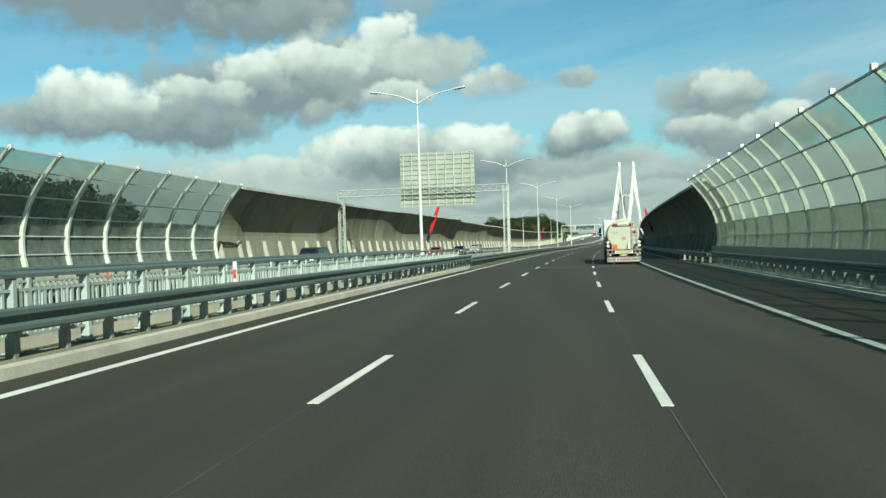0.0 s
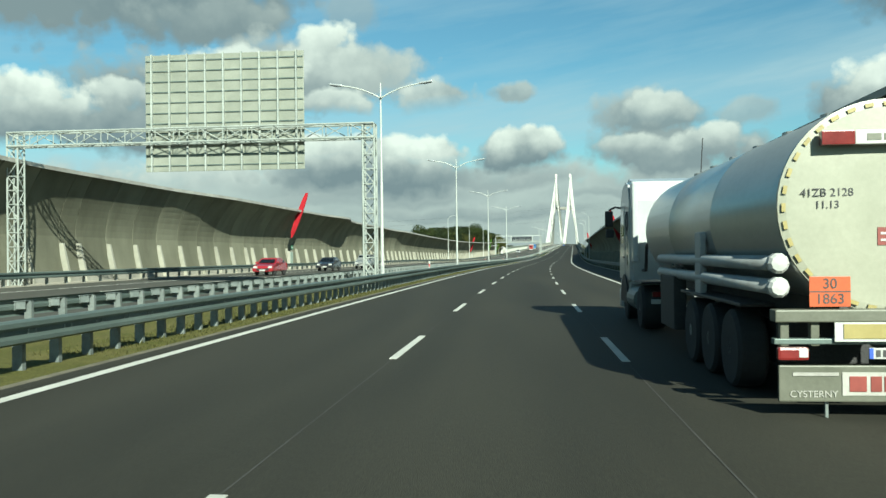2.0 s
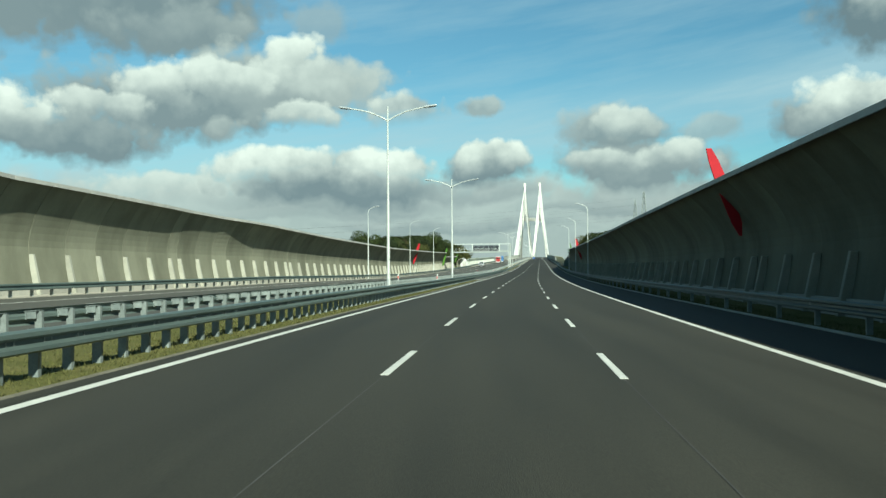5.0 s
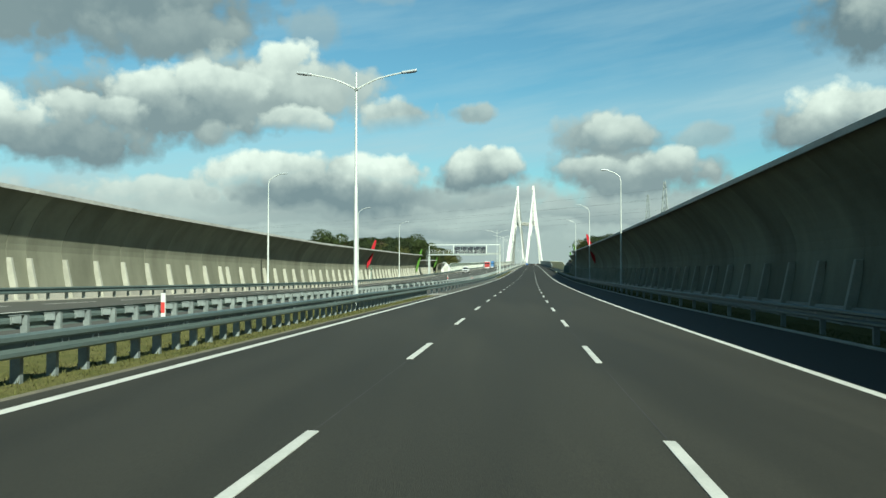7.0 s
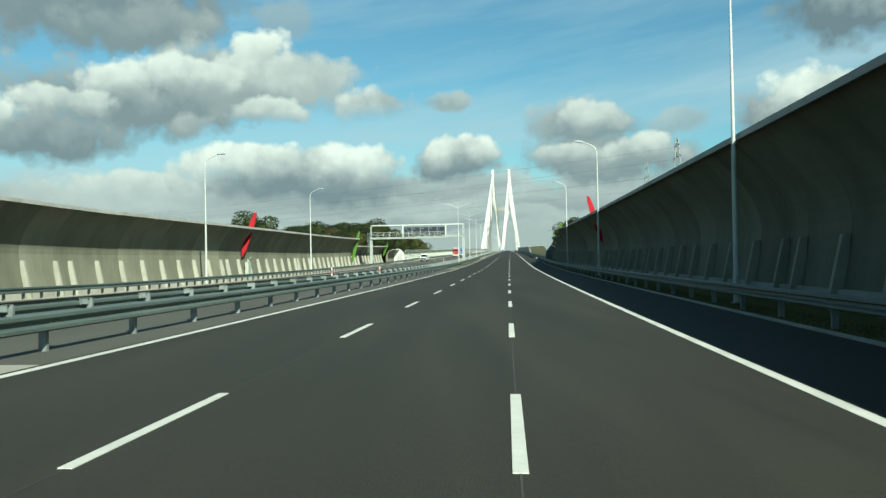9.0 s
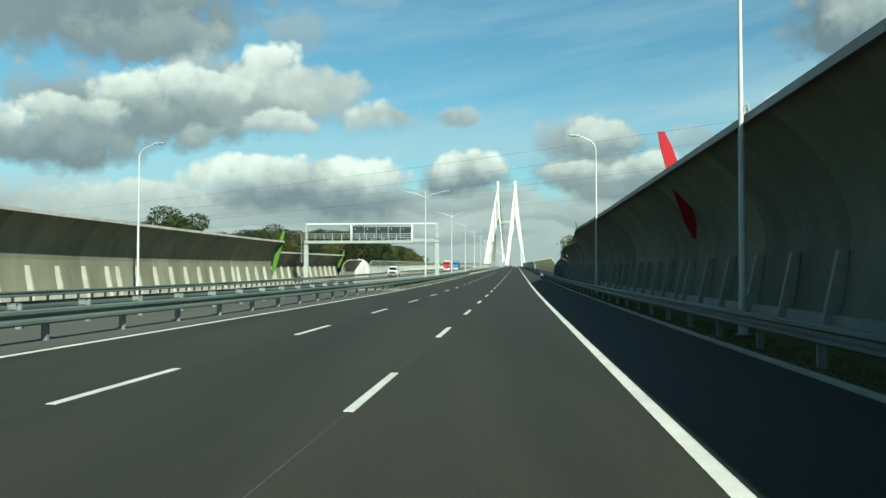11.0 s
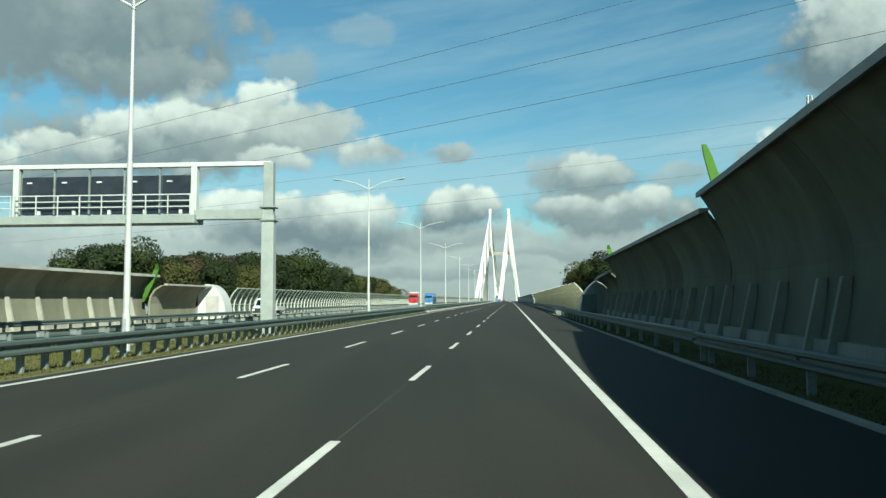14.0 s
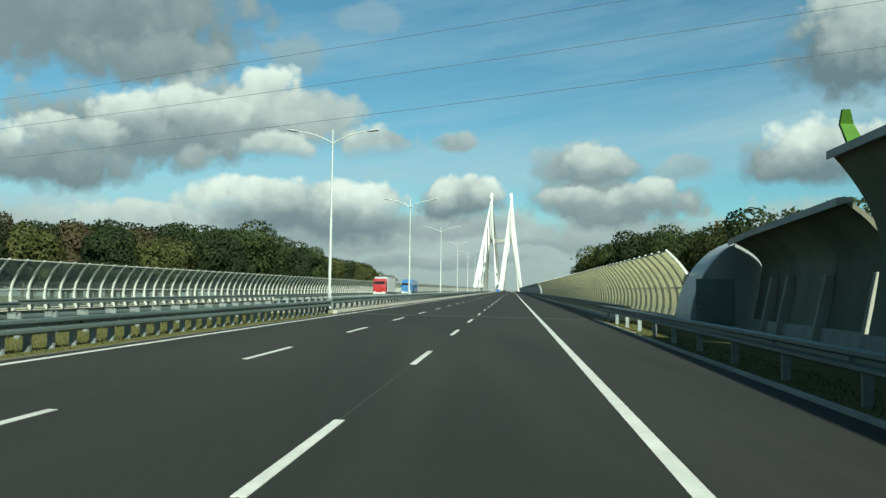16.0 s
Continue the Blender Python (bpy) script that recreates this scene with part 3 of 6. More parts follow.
road = structure("road", slab(-4.15, 10.72, -0.2, 0.0, START, END), "asphalt", "smooth dark grey asphalt carriageway with three lanes", "road")
west = structure("road_west", slab(-24.55, -9.65, -0.2, 0.0, START, END), "asphalt_west", "dark asphalt carriageway for the traffic coming the other way", "road")
BRIDGE_A, BRIDGE_B = 50.0, 501.0          # the joints of the two bridges
GAP_A, GAP_B = 253.0, 379.0               # the paved crossing of the median
structure("median_verge", slab(-9.63, -4.64, -0.2, -0.02, BRIDGE_A + 0.5, GAP_A), "grass", "strip of short yellowish grass between the carriageways", "grass verge")
structure("median_crossing", slab(-9.63, -4.17, -0.2, -0.004, GAP_A + 6.1, GAP_B - 5.1), "asphalt_west", "paved emergency crossing between the carriageways", "pavement")
for a, b in ((GAP_A, GAP_A + 6), (GAP_B - 5, GAP_B)):
    structure("crossing_apron", slab(-9.63, -4.17, -0.2, -0.002, a, b), "crossing", "pale concrete apron at the end of the crossing", "pavement")
structure("median_verge", slab(-9.63, -4.64, -0.2, -0.02, GAP_B, BRIDGE_B - 0.5), "grass", "strip of short yellowish grass between the carriageways", "grass verge")
structure("verge_right", slab(10.92, 16.8, -0.2, -0.01, BRIDGE_A, BRIDGE_B), "grass", "dry grass strip under the guard rail beside the noise wall", "grass verge")
structure("verge_left", slab(-30.4, -24.72, -0.2, -0.01, BRIDGE_A, BRIDGE_B), "kerb", "pale paved strip in front of the noise wall", "pavement")
for a, b in ((BRIDGE_A + 0.5, GAP_A), (GAP_B, BRIDGE_B - 0.5)):
    structure("fast_lane_strip", slab(-4.42, -4.16, -0.2, -0.001, a, b), "asphalt", "narrow asphalt strip beside the fast lane", "road")
    structure("dirt_strip", slab(-4.63, -4.43, -0.2, -0.012, a, b), "dirt", "narrow strip of bare dirt along the asphalt edge", "verge")
for a, b in ((START, BRIDGE_A), (BRIDGE_B, END)):
    # back of the kerb in a darker colour: the guard rail's shadow painted in
    structure("bridge_kerb_back", slab(-5.36, -5.005, -0.6, 0.155, a, b), "wall", "concrete behind the guard rail on the bridge kerb, coloured dark for the rail's shade", "kerb")
    structure("bridge_kerb_median", slab(-5.0, -4.72, -0.6, 0.16, a, b), "kerb", "raised pale concrete bridge kerb beside the fast lane", "kerb")
    # the ledge takes the same dark colour, for the shade behind the rail
    structure("bridge_ledge", slab(-5.95, -5.37, -0.6, 0.13, a, b), "wall", "concrete ledge that carries the balustrade, coloured dark for the rail's shade", "ledge")
    structure("fast_lane_strip", slab(-4.71, -4.16, -0.2, -0.001, a, b), "asphalt", "narrow asphalt strip beside the fast lane", "road")
    structure("bridge_kerb_median", slab(-9.4, -8.05, -0.6, 0.16, a, b), "kerb", "raised pale concrete bridge kerb beside the fast lane", "kerb")
    structure("median_ground", slab(-8.03, -5.97, -0.9, -0.55, a, b), "grass", "grass seen in the gap between the bridge decks", "ground")
    kr = 10.74 if a < 0 else 12.02
    structure("bridge_kerb_right", slab(kr, kr + 4.4, -0.6, 0.15, a, b), "kerb", "raised pale concrete bridge kerb beside the shoulder", "kerb")
    structure("bridge_kerb_left", slab(-28.2, -24.57, -0.6, 0.15, a, b), "kerb", "raised pale concrete bridge kerb beside the shoulder", "kerb")
structure("shoulder", slab(10.72, 12.0, -0.2, -0.001, BRIDGE_B, END), "asphalt", "widened asphalt shoulder on the bridge", "road")
structure("kerb_right", slab(10.73, 10.91, -0.15, 0.05, BRIDGE_A, BRIDGE_B), "kerb", "low pale concrete kerb stones at the shoulder", "kerb")
structure("kerb_left", slab(-24.71, -24.56, -0.15, 0.05, BRIDGE_A, BRIDGE_B), "kerb", "low pale concrete kerb stones at the shoulder", "kerb")

for d, p in ((-3.92, road), (7.5, road), (-10.05, west), (-21.3, west)):
    part("edge_line", strip(d - 0.10, d + 0.10, 0.005, START, END), "paint_line", p, "solid white edge line")
bm = bmesh.new()
box(bm, (0, 0, 0), (0.13, 4.0, 0.010), Matrix.Rotation(-math.atan(FALL), 3, "Y"))
dash = mesh_of(bm, "lane_dash")
dash.materials.append(M["paint_line"])
for p, lines in ((road, (0.0, 3.75)), (west, (-13.8, -17.55))):
    for d in lines:
        for k in range(-5, 95):
            part("lane_dash", dash, "paint_line", p, pose_m=lie(12.0 * k + 2, d, 0.004))
for s in (BRIDGE_A - 0.2, BRIDGE_B):
    bm = bmesh.new()
    for o in (-0.16, 0.0, 0.16):
        sweep(bm, [(-4.12, -0.05), (-4.12, 0.006), (10.7, 0.006), (10.7, -0.05)], s + o - 0.03, s + o + 0.03, 1)
    part("expansion_joint", bm, "chassis", road, "steel expansion joint across the lanes")
bm = bmesh.new()
for d in (0.0, 3.75):
    sweep(bm, [(d - 0.009, 0.004), (d + 0.009, 0.004)], START, 520, 8, closed=False)
part("paving_seam", bm, "seam", road, "thin pale seam between the paved lanes")


# ---------- guard rails ----------
def w_beam(face):
    """Outline of a steel guard rail beam; face is +1 where the traffic passes on its right."""
    pts = [(0, 0.395), (0.03, 0.405), (0.08, 0.435), (0.08, 0.495), (-0.005, 0.54), (-0.005, 0.61), (0.08, 0.66), (0.08, 0.725), (0.03, 0.755), (0, 0.76)]
    return [(x * face, z) for x, z in pts] + [(x * face - 0.012 * face, z) for x, z in reversed(pts)]


def rail_post(face):
    """A channel post set back from the beam, with a spacer bracket between."""
    bm = bmesh.new()
    o = -0.24 * face
    box(bm, (o, 0.006, 0.22), (0.16, 0.012, 0.98))
    box(bm, (o - 0.075, 0.05, 0.22), (0.012, 0.09, 0.98))
    box(bm, (o + 0.075, 0.05, 0.22), (0.012, 0.09, 0.98))
    box(bm, (-0.12 * face, 0, 0.715), (0.30, 0.26, 0.014), Matrix.Rotation(face * radians(4), 3, "Y"))
    box(bm, (-0.12 * face, 0.10, 0.63), (0.26, 0.012, 0.17))
    box(bm, (-0.12 * face, -0.10, 0.63), (0.26, 0.012, 0.17))
    box(bm, (-0.02 * face, 0, 0.60), (0.03, 0.26, 0.16))
    me = mesh_of(bm, "post")
    me.materials.append(M["zinc"])
    return me


POSTS = {f: rail_post(f) for f in (1, -1)}


def guard_rail(a, b, d, face, pitch, lift=0.0, label="galvanised steel guard rail on short posts"):
    e = thing("guard_rail", stand(a, d), label, "guard rail", "guard rails along the motorway")
    inv = e.matrix_basis.inverted()
    bm = bmesh.new()
    sweep(bm, [(d + x, z + lift) for x, z in w_beam(face)], a, b, 4.0)
    bm.transform(inv)
    part("beam", bm, "zinc_dark", e)
    n = int((b - a) / pitch)
    me = POSTS[face]
    for k in range(n + 1):
        if k < 300:
            part("post", me, "zinc", e, pose_m=inv @ stand(a + k * pitch, d, lift))
    return e


guard_rail(START + 60, BRIDGE_A + 4, -5.12, 1, 1.33, 0.16)
guard_rail(BRIDGE_A + 4.2, GAP_A, -5.12, 1, 1.0)
guard_rail(GAP_A + 0.2, GAP_B, -5.12, 1, 4.0)
guard_rail(GAP_B + 0.2, BRIDGE_B, -5.12, 1, 1.05)
guard_rail(BRIDGE_B + 0.2, 900, -5.12, 1, 2.0, 0.16)
guard_rail(START + 60, BRIDGE_A + 4, -8.68, -1, 1.33, 0.16)
guard_rail(BRIDGE_A + 4.2, GAP_A, -8.68, -1, 1.33)
guard_rail(GAP_A + 0.2, GAP_B, -8.68, -1, 4.0)
guard_rail(GAP_B + 0.2, BRIDGE_B, -8.68, -1, 2.0)
guard_rail(BRIDGE_B + 0.2, 900, -8.68, -1, 2.0, 0.16)
guard_rail(START + 60, BRIDGE_A, 11.5, -1, 1.33, 0.15)
guard_rail(BRIDGE_A + 0.2, 415, 11.2, -1, 4.0, 0.09)
guard_rail(415.2, BRIDGE_B, 11.2, -1, 4.0, 0.15)
guard_rail(BRIDGE_B + 0.2, 900, 12.6, -1, 2.0, 0.15)
guard_rail(START + 60, BRIDGE_A, -25.2, 1, 2.0, 0.15)
guard_rail(BRIDGE_A + 0.2, 440, -24.95, 1, 2.0)
guard_rail(440.2, BRIDGE_B, -24.95, 1, 2.0)
guard_rail(BRIDGE_B + 0.2, 900, -25.2, 1, 2.0, 0.15)


# ---------- noise walls ----------
def wall_face(over, top):
    """Inner face of a noise wall, from its foot to its lip: (distance behind the lip, height)."""
    pts = [(over - 0.34, -0.3), (over - 0.22, 0.6), (over - 0.04, 1.5), (over + 0.09, 2.3)]
    z0 = 2.9
    for k in range(10):
        f = k / 9
        pts.append(((over + 0.17) * (1 - f ** 1.9), z0 + (top - z0) * f))
    return pts


def wall_run(name, a, b, side, foot, top, over, label, k=0):
    """A noise wall of concave panels from a to b. foot gives its foot line, over its overhang at s; side is +1 at the right of the road."""
    bm = bmesh.new()
    sweep(bm, [(side * 0.04, -0.5), (side * 0.04, -0.05), (side * 0.30, -0.05), (side * 0.30, -0.5)], a, b, 8, shift=lambda s: (foot(s), 0))
    wall = structure(name, bm, "concrete", label, "noise wall")
    shapes = {}
    height = top if callable(top) else (lambda s: top)

    def loft(rows0, rows1, y0, y1):
        bm = bmesh.new()
        A, B = [bm.verts.new((x, y0, z)) for x, z in rows0], [bm.verts.new((x, y1, z)) for x, z in rows1]
        n = len(A)
        for i in range(n):
            bm.faces.new((A[i], A[(i + 1) % n], B[(i + 1) % n], B[i]))
        bm.faces.new(A[::-1])
        bm.faces.new(B)
        return bm

    def shape(o0, o1, t0, t1, length):
        key = (round(o0, 2), round(o1, 2), round(t0, 2), round(t1, 2), round(length, 2))
        if key not in shapes:
            outs, caps = [], []
            for o, high in ((o0, t0), (o1, t1)):
                face = [(x - o, z) for x, z in wall_face(o, high)]
                outs.append([(side * x, z) for x, z in face] + [(side * (x + 0.20), z + 0.02) for x, z in reversed(face)])
                caps.append([(side * (x - o), z) for x, z in ((-0.12, high - 0.17), (-0.12, high + 0.07), (0.34, high + 0.10), (0.34, high - 0.02))])
            p = mesh_of(loft(outs[0], outs[1], 0.012, length - 0.012), "panel")
            p.materials.append(M["wall"])
            c = mesh_of(loft(caps[0], caps[1], 0.0, length), "coping")
            c.materials.append(M["coping"])
            bm = bmesh.new()
            extrude(bm, [(side * -0.74, -0.2), (side * -0.66, 0.35), (side * -0.20, 2.45), (side * 0.08, 2.45), (side * -0.16, -0.2)], -0.12, 0.12, "y")
            bmesh.ops.bevel(bm, geom=list(bm.edges), offset=0.02, segments=1, affect="EDGES")
            q_ = mesh_of(bm, "buttress")
            q_.materials.append(M["buttress"])
            bm = bmesh.new()
            extrude(bm, [(side * -0.50, -0.3), (side * -0.40, 0.66), (side * -0.10, 0.66), (side * -0.10, -0.3)], 0.0, length)
            f_ = mesh_of(bm, "plinth")
            f_.materials.append(M["concrete"])
            shapes[key] = (p, c, q_, f_)
        return shapes[key]

    s = a
    while s < b - 0.2:
        length = min(4.0 if k % 9 != 4 else 2.0, b - s)
        p, c, q_, f_ = shape(over(s), over(s + length), height(s), height(s + length), length)
        swing = math.atan2(foot(s + length) - foot(s), length)
        m = lie(s, foot(s)) @ Matrix.Rotation(-swing, 4, "Z")
        part("panel", p, "wall", wall, pose_m=m)
        part("coping", c, "coping", wall, pose_m=m)
        part("plinth", f_, "concrete", wall, pose_m=m)
        part("buttress", q_, "buttress", wall, pose_m=m)
        s, k = s + length, k + 1
    return wall


def bay(s, a, b, ramp=14.0):
    """1 between a and b, falling off to 0 over ramp metres outside."""
    f = min(1.0, max(0.0, min((s - a + ramp) / ramp, (b + ramp - s) / ramp)))
    return f * f * (3 - 2 * f)


def away(s, a, b, by):
    """How far a wall has drawn away from the road at s: from 0 at a to by at b."""
    f = min(1.0, max(0.0, (s - a) / (b - a)))
    return by * f * f * (3 - 2 * f)


WALL_LABEL = "concave grey concrete noise wall with sloping buttresses and pale coping"
wall_run("wall_right", 62.0, 428.6, 1, lambda s: 14.75 + away(s, 393, 440, 0.88), lambda s: float(np.interp(s, (215, 255, 385, 400), (6.52, 6.4, 6.4, 6.52))), lambda s: 2.1 - away(s, 393, 440, 1.05), WALL_LABEL, 1)
wall_run("wall_right_end", 428.62, 474.7, 1, lambda s: 15.62 + 0.58 * (s - 428.6) / 46, 5.82, lambda s: 1.2, WALL_LABEL)
wall_run("wall_right_low", 475.1, 487.7, 1, lambda s: 16.6, lambda s: float(np.interp(s, (475, 485, 488), (4.55, 4.2, 4.0))), lambda s: 1.15, WALL_LABEL, 2)
LEFT_TOP = ((60, 6.95), (168, 6.95), (176, 6.72), (215, 6.42), (250, 6.18), (300, 6.08), (422, 6.05))
LEFT_OVER = ((60, 2.2), (118, 2.15), (156, 2.0), (165, 2.85), (168.5, 2.5), (173, 1.5), (195, 1.5), (203, 1.2), (210, 1.2), (217, 1.7), (422, 1.7))
wall_run("wall_left", 60.0, 422.4, -1, lambda s: -27.7 + away(s, 170, 185, 0.2) - away(s, 335, 430, 1.7), lambda s: float(np.interp(s, *zip(*LEFT_TOP))),
         lambda s: float(np.interp(s, *zip(*LEFT_OVER))) - 0.9 * bay(s, 96, 111), WALL_LABEL, 3)
wall_run("wall_left_end", 422.6, 472.0, -1, lambda s: -30.2, 4.6, lambda s: 1.4, WALL_LABEL)


# ---------- clear noise barriers on the bridges ----------
def curve_bar(bm, pts, w, t):
    """A flat bar of width w (along y) and depth t that follows pts of (x, z)."""
    rings = []
    for i, (x, z) in enumerate(pts):
        a, b = pts[max(i - 1, 0)], pts[min(i + 1, len(pts) - 1)]
        n = Vector((-(b[1] - a[1]), b[0] - a[0])).normalized() * t / 2 * (1.35 - 0.75 * i / (len(pts) - 1))
        rings.append([bm.verts.new((x + k * n.x, y, z + k * n.y)) for k, y in ((-1, -w / 2), (1, -w / 2), (1, w / 2), (-1, w / 2))])
    for p, q in zip(rings, rings[1:]):
        for k in range(4):
            bm.faces.new((p[k], p[(k + 1) % 4], q[(k + 1) % 4], q[k]))
    bm.faces.new(rings[0])
    bm.faces.new(rings[-1][::-1])


def bent(base, lip, n=10):
    """The line of a barrier post from its foot (x, z) up and over to its lip (x, z)."""
    out = []
    for k in range(n + 1):
        f = k / n
        out.append((base[0] + (lip[0] - base[0]) * ((f - 0.3) ** 2 - 0.09) / 0.4, base[1] + (lip[1] - base[1]) * f))
    return out


def clear_barrier(a, b, d, reach, top, pitch, cuts, solid, label, pane_mat="pane", bar=0.16, depth=0.2, lips=True, gauge=0.045, foot=0.14):
    """Posts with bent tops that carry clear panes. reach: how far the lip leans in from the foot at d."""
    e = thing("noise_barrier", stand(a, d), label, "noise barrier", "clear noise barriers on the bridges")
    inv = e.matrix_basis.inverted()
    line = bent((0, foot), (reach, top))
    bm = bmesh.new()
    curve_bar(bm, line, bar, depth)
    if lips:
        box(bm, (reach, 0, top + 0.02), (0.16, 0.2, 0.18))
    post = mesh_of(bm, "post")
    post.materials.append(M["frame"])

    def point(f):
        x = f * (len(line) - 1)
        i = min(int(x), len(line) - 2)
        return tuple(line[i][j] + (line[i + 1][j] - line[i][j]) * (x - i) for j in (0, 1))

    panes = []
    for f0, f1 in zip(cuts, cuts[1:]):
        bm = bmesh.new()
        steps = [point(f0 + (f1 - f0) * j / 3) for j in range(4)]
        for j in range(3):
            vs = [bm.verts.new((steps[j + o][0] - math.copysign(0.06, reach), y, steps[j + o][1])) for o, y in ((0, bar / 2), (0, pitch - bar / 2), (1, pitch - bar / 2), (1, bar / 2))]
            bm.faces.new(vs)
        bmesh.ops.remove_doubles(bm, verts=bm.verts, dist=0.001)
        bmesh.ops.solidify(bm, geom=bm.faces, thickness=0.015)
        me = mesh_of(bm, "pane")
        me.materials.append(M["pane_low"] if f0 < solid else M[pane_mat])
        panes.append(me)
    rails = []
    for f in cuts:
        x, z = point(f)
        bm = bmesh.new()
        box(bm, (x, pitch / 2, z), (gauge * 1.6, pitch, gauge * 1.6))
        rails.append(mesh_of(bm, "rail"))
        rails[-1].materials.append(M["frame"])
    n = int((b - a) / pitch)
    for k in range(n + 1):
        m = inv @ lie(a + k * pitch, d)
        part("post", post, "frame", e, pose_m=m)
        if k < n:
            for me in rails:
                part("rail", me, "frame", e, pose_m=m)
            for me in panes:
                part("pane", me, "pane", e, pose_m=m)
    return e


CUTS = (0.03, 0.13, 0.28, 0.445, 0.61, 0.82, 0.99)
CLEAR = "curved clear acrylic noise barrier with pale steel posts on a bridge"
clear_barrier(0.6 - 16 * 4.03, 61.2, 13.15, -1.8, 6.45, 4.03, CUTS, 0.4, CLEAR)
clear_barrier(-23.4 - 4 * 4.03, 60.8, -26.3, 2.05, 6.9, 4.03, (0.03, 0.22, 0.37, 0.52, 0.68, 0.86, 0.99), 0.45, CLEAR, depth=0.26, bar=0.2)
LOW = "row of slanting pale posts with clear panes along a bridge"
clear_barrier(486.3, 700.0, -26.35, 0.95, 3.5, 2.03, (0.05, 0.42, 0.98), 0.0, LOW, "pane", 0.13, 0.16, False, 0.04)
# right side: panes tinted warm and bright to stand for sunlight behind them
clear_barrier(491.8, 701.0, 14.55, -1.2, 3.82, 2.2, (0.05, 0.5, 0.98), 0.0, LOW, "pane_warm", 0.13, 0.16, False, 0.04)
for d, r, top in ((-26.35, 0.95, 3.5), (14.55, -1.2, 3.82)):
    bm = bmesh.new()
    sweep(bm, [(d, 0.0), (d + r * 0.4, top * 0.7), (d + r, top), (d + r + 0.1, top), (d + r * 0.4 + 0.1, top * 0.7), (d + 0.1, 0.0)], 702.0, 1400, 20)
    tagged(part("noise_barrier", bm, "frame"), "distant pale noise barrier running up to the bridge", "noise barrier", "clear noise barriers on the bridges")
for d0, d1, top in ((14.42, 14.72, 0.5), (-26.55, -26.25, 0.2)):
    structure("parapet", slab(d0, d1, -0.1, top, 491, 1400, 16), "kerb", "pale concrete parapet at the edge of the bridge", "parapet")
structure("parapet_right", slab(13.0, 13.3, 0.1, 1.22, START, 61), "sign_back", "smooth grey concrete parapet under the clear barrier", "parapet")
structure("parapet_left", slab(-26.6, -26.2, 0.1, 0.9, START, 60), "kerb", "smooth pale concrete parapet under the clear barrier", "parapet")


# ---------- steel balustrade on the first bridge ----------
def balustrade(a, b, d, single):
    e = thing("balustrade", stand(a, d), "grey-green steel balustrade with upright bars on the bridge edge", "balustrade", "balustrades on the bridge")
    inv = e.matrix_basis.inverted()
    bm = bmesh.new()
    box(bm, (0, 0, 0.66), (0.14, 0.09, 1.16))
    extrude(bm, [(-0.07, 0.05), (-0.07, 0.75), (0.07, 0.75), (0.10, 0.05)], -0.05, 0.05)
    box(bm, (0.0, 0, 0.06), (0.24, 0.26, 0.03))
    post = mesh_of(bm, "post")
    post.materials.append(M["balustrade"])
    bm = bmesh.new()
    box(bm, (0, 0, 0.64), (0.03, 0.055, 0.70))
    bar = mesh_of(bm, "bar")
    bar.materials.append(M["balustrade"])
    flats = []
    for z in (0.30, 1.01):
        bm = bmesh.new()
        box(bm, (0, 1.0, z), (0.05, 2.0, 0.05))
        flats.append(mesh_of(bm, "bar_rail"))
        flats[-1].materials.append(M["balustrade"])
    bm = bmesh.new()
    extrude(bm, [(-0.09, 1.20), (-0.09, 1.26), (-0.05, 1.30), (0.05, 1.30), (0.09, 1.26), (0.09, 1.20)], 0.0, 2.0)
    cap = mesh_of(bm, "top_rail")
    cap.materials.append(M["zinc_dark"])
    n = int((b - a) / 2.0)
    far_bars = bmesh.new()
    for k in range(n + 1):
        s = b - (n - k) * 2.0
        m = inv @ lie(s, d, 0.12)
        part("post", post, "balustrade", e, pose_m=m)
        if k == n:
            continue
        for me in flats:
            part("bar_rail", me, "balustrade", e, pose_m=m)
        part("top_rail", cap, "zinc_dark", e, pose_m=m)
        for j in range(1, 10):
            mj = m @ Matrix.Translation((0, 2.0 * j / 10, 0))
            if single and s > -12:
                part("bar", bar, "balustrade", e, pose_m=mj)
            else:
                box(far_bars, mj @ Vector((0, 0, 0.64)), (0.03, 0.055, 0.70), mj.to_3x3())
    tagged(part("bars", far_bars, "balustrade", e), "close row of upright flat bars", kind="stuff")


balustrade(-40.0, 51.0, -5.66, True)
balustrade(-40.0, 51.0, -8.14, False)


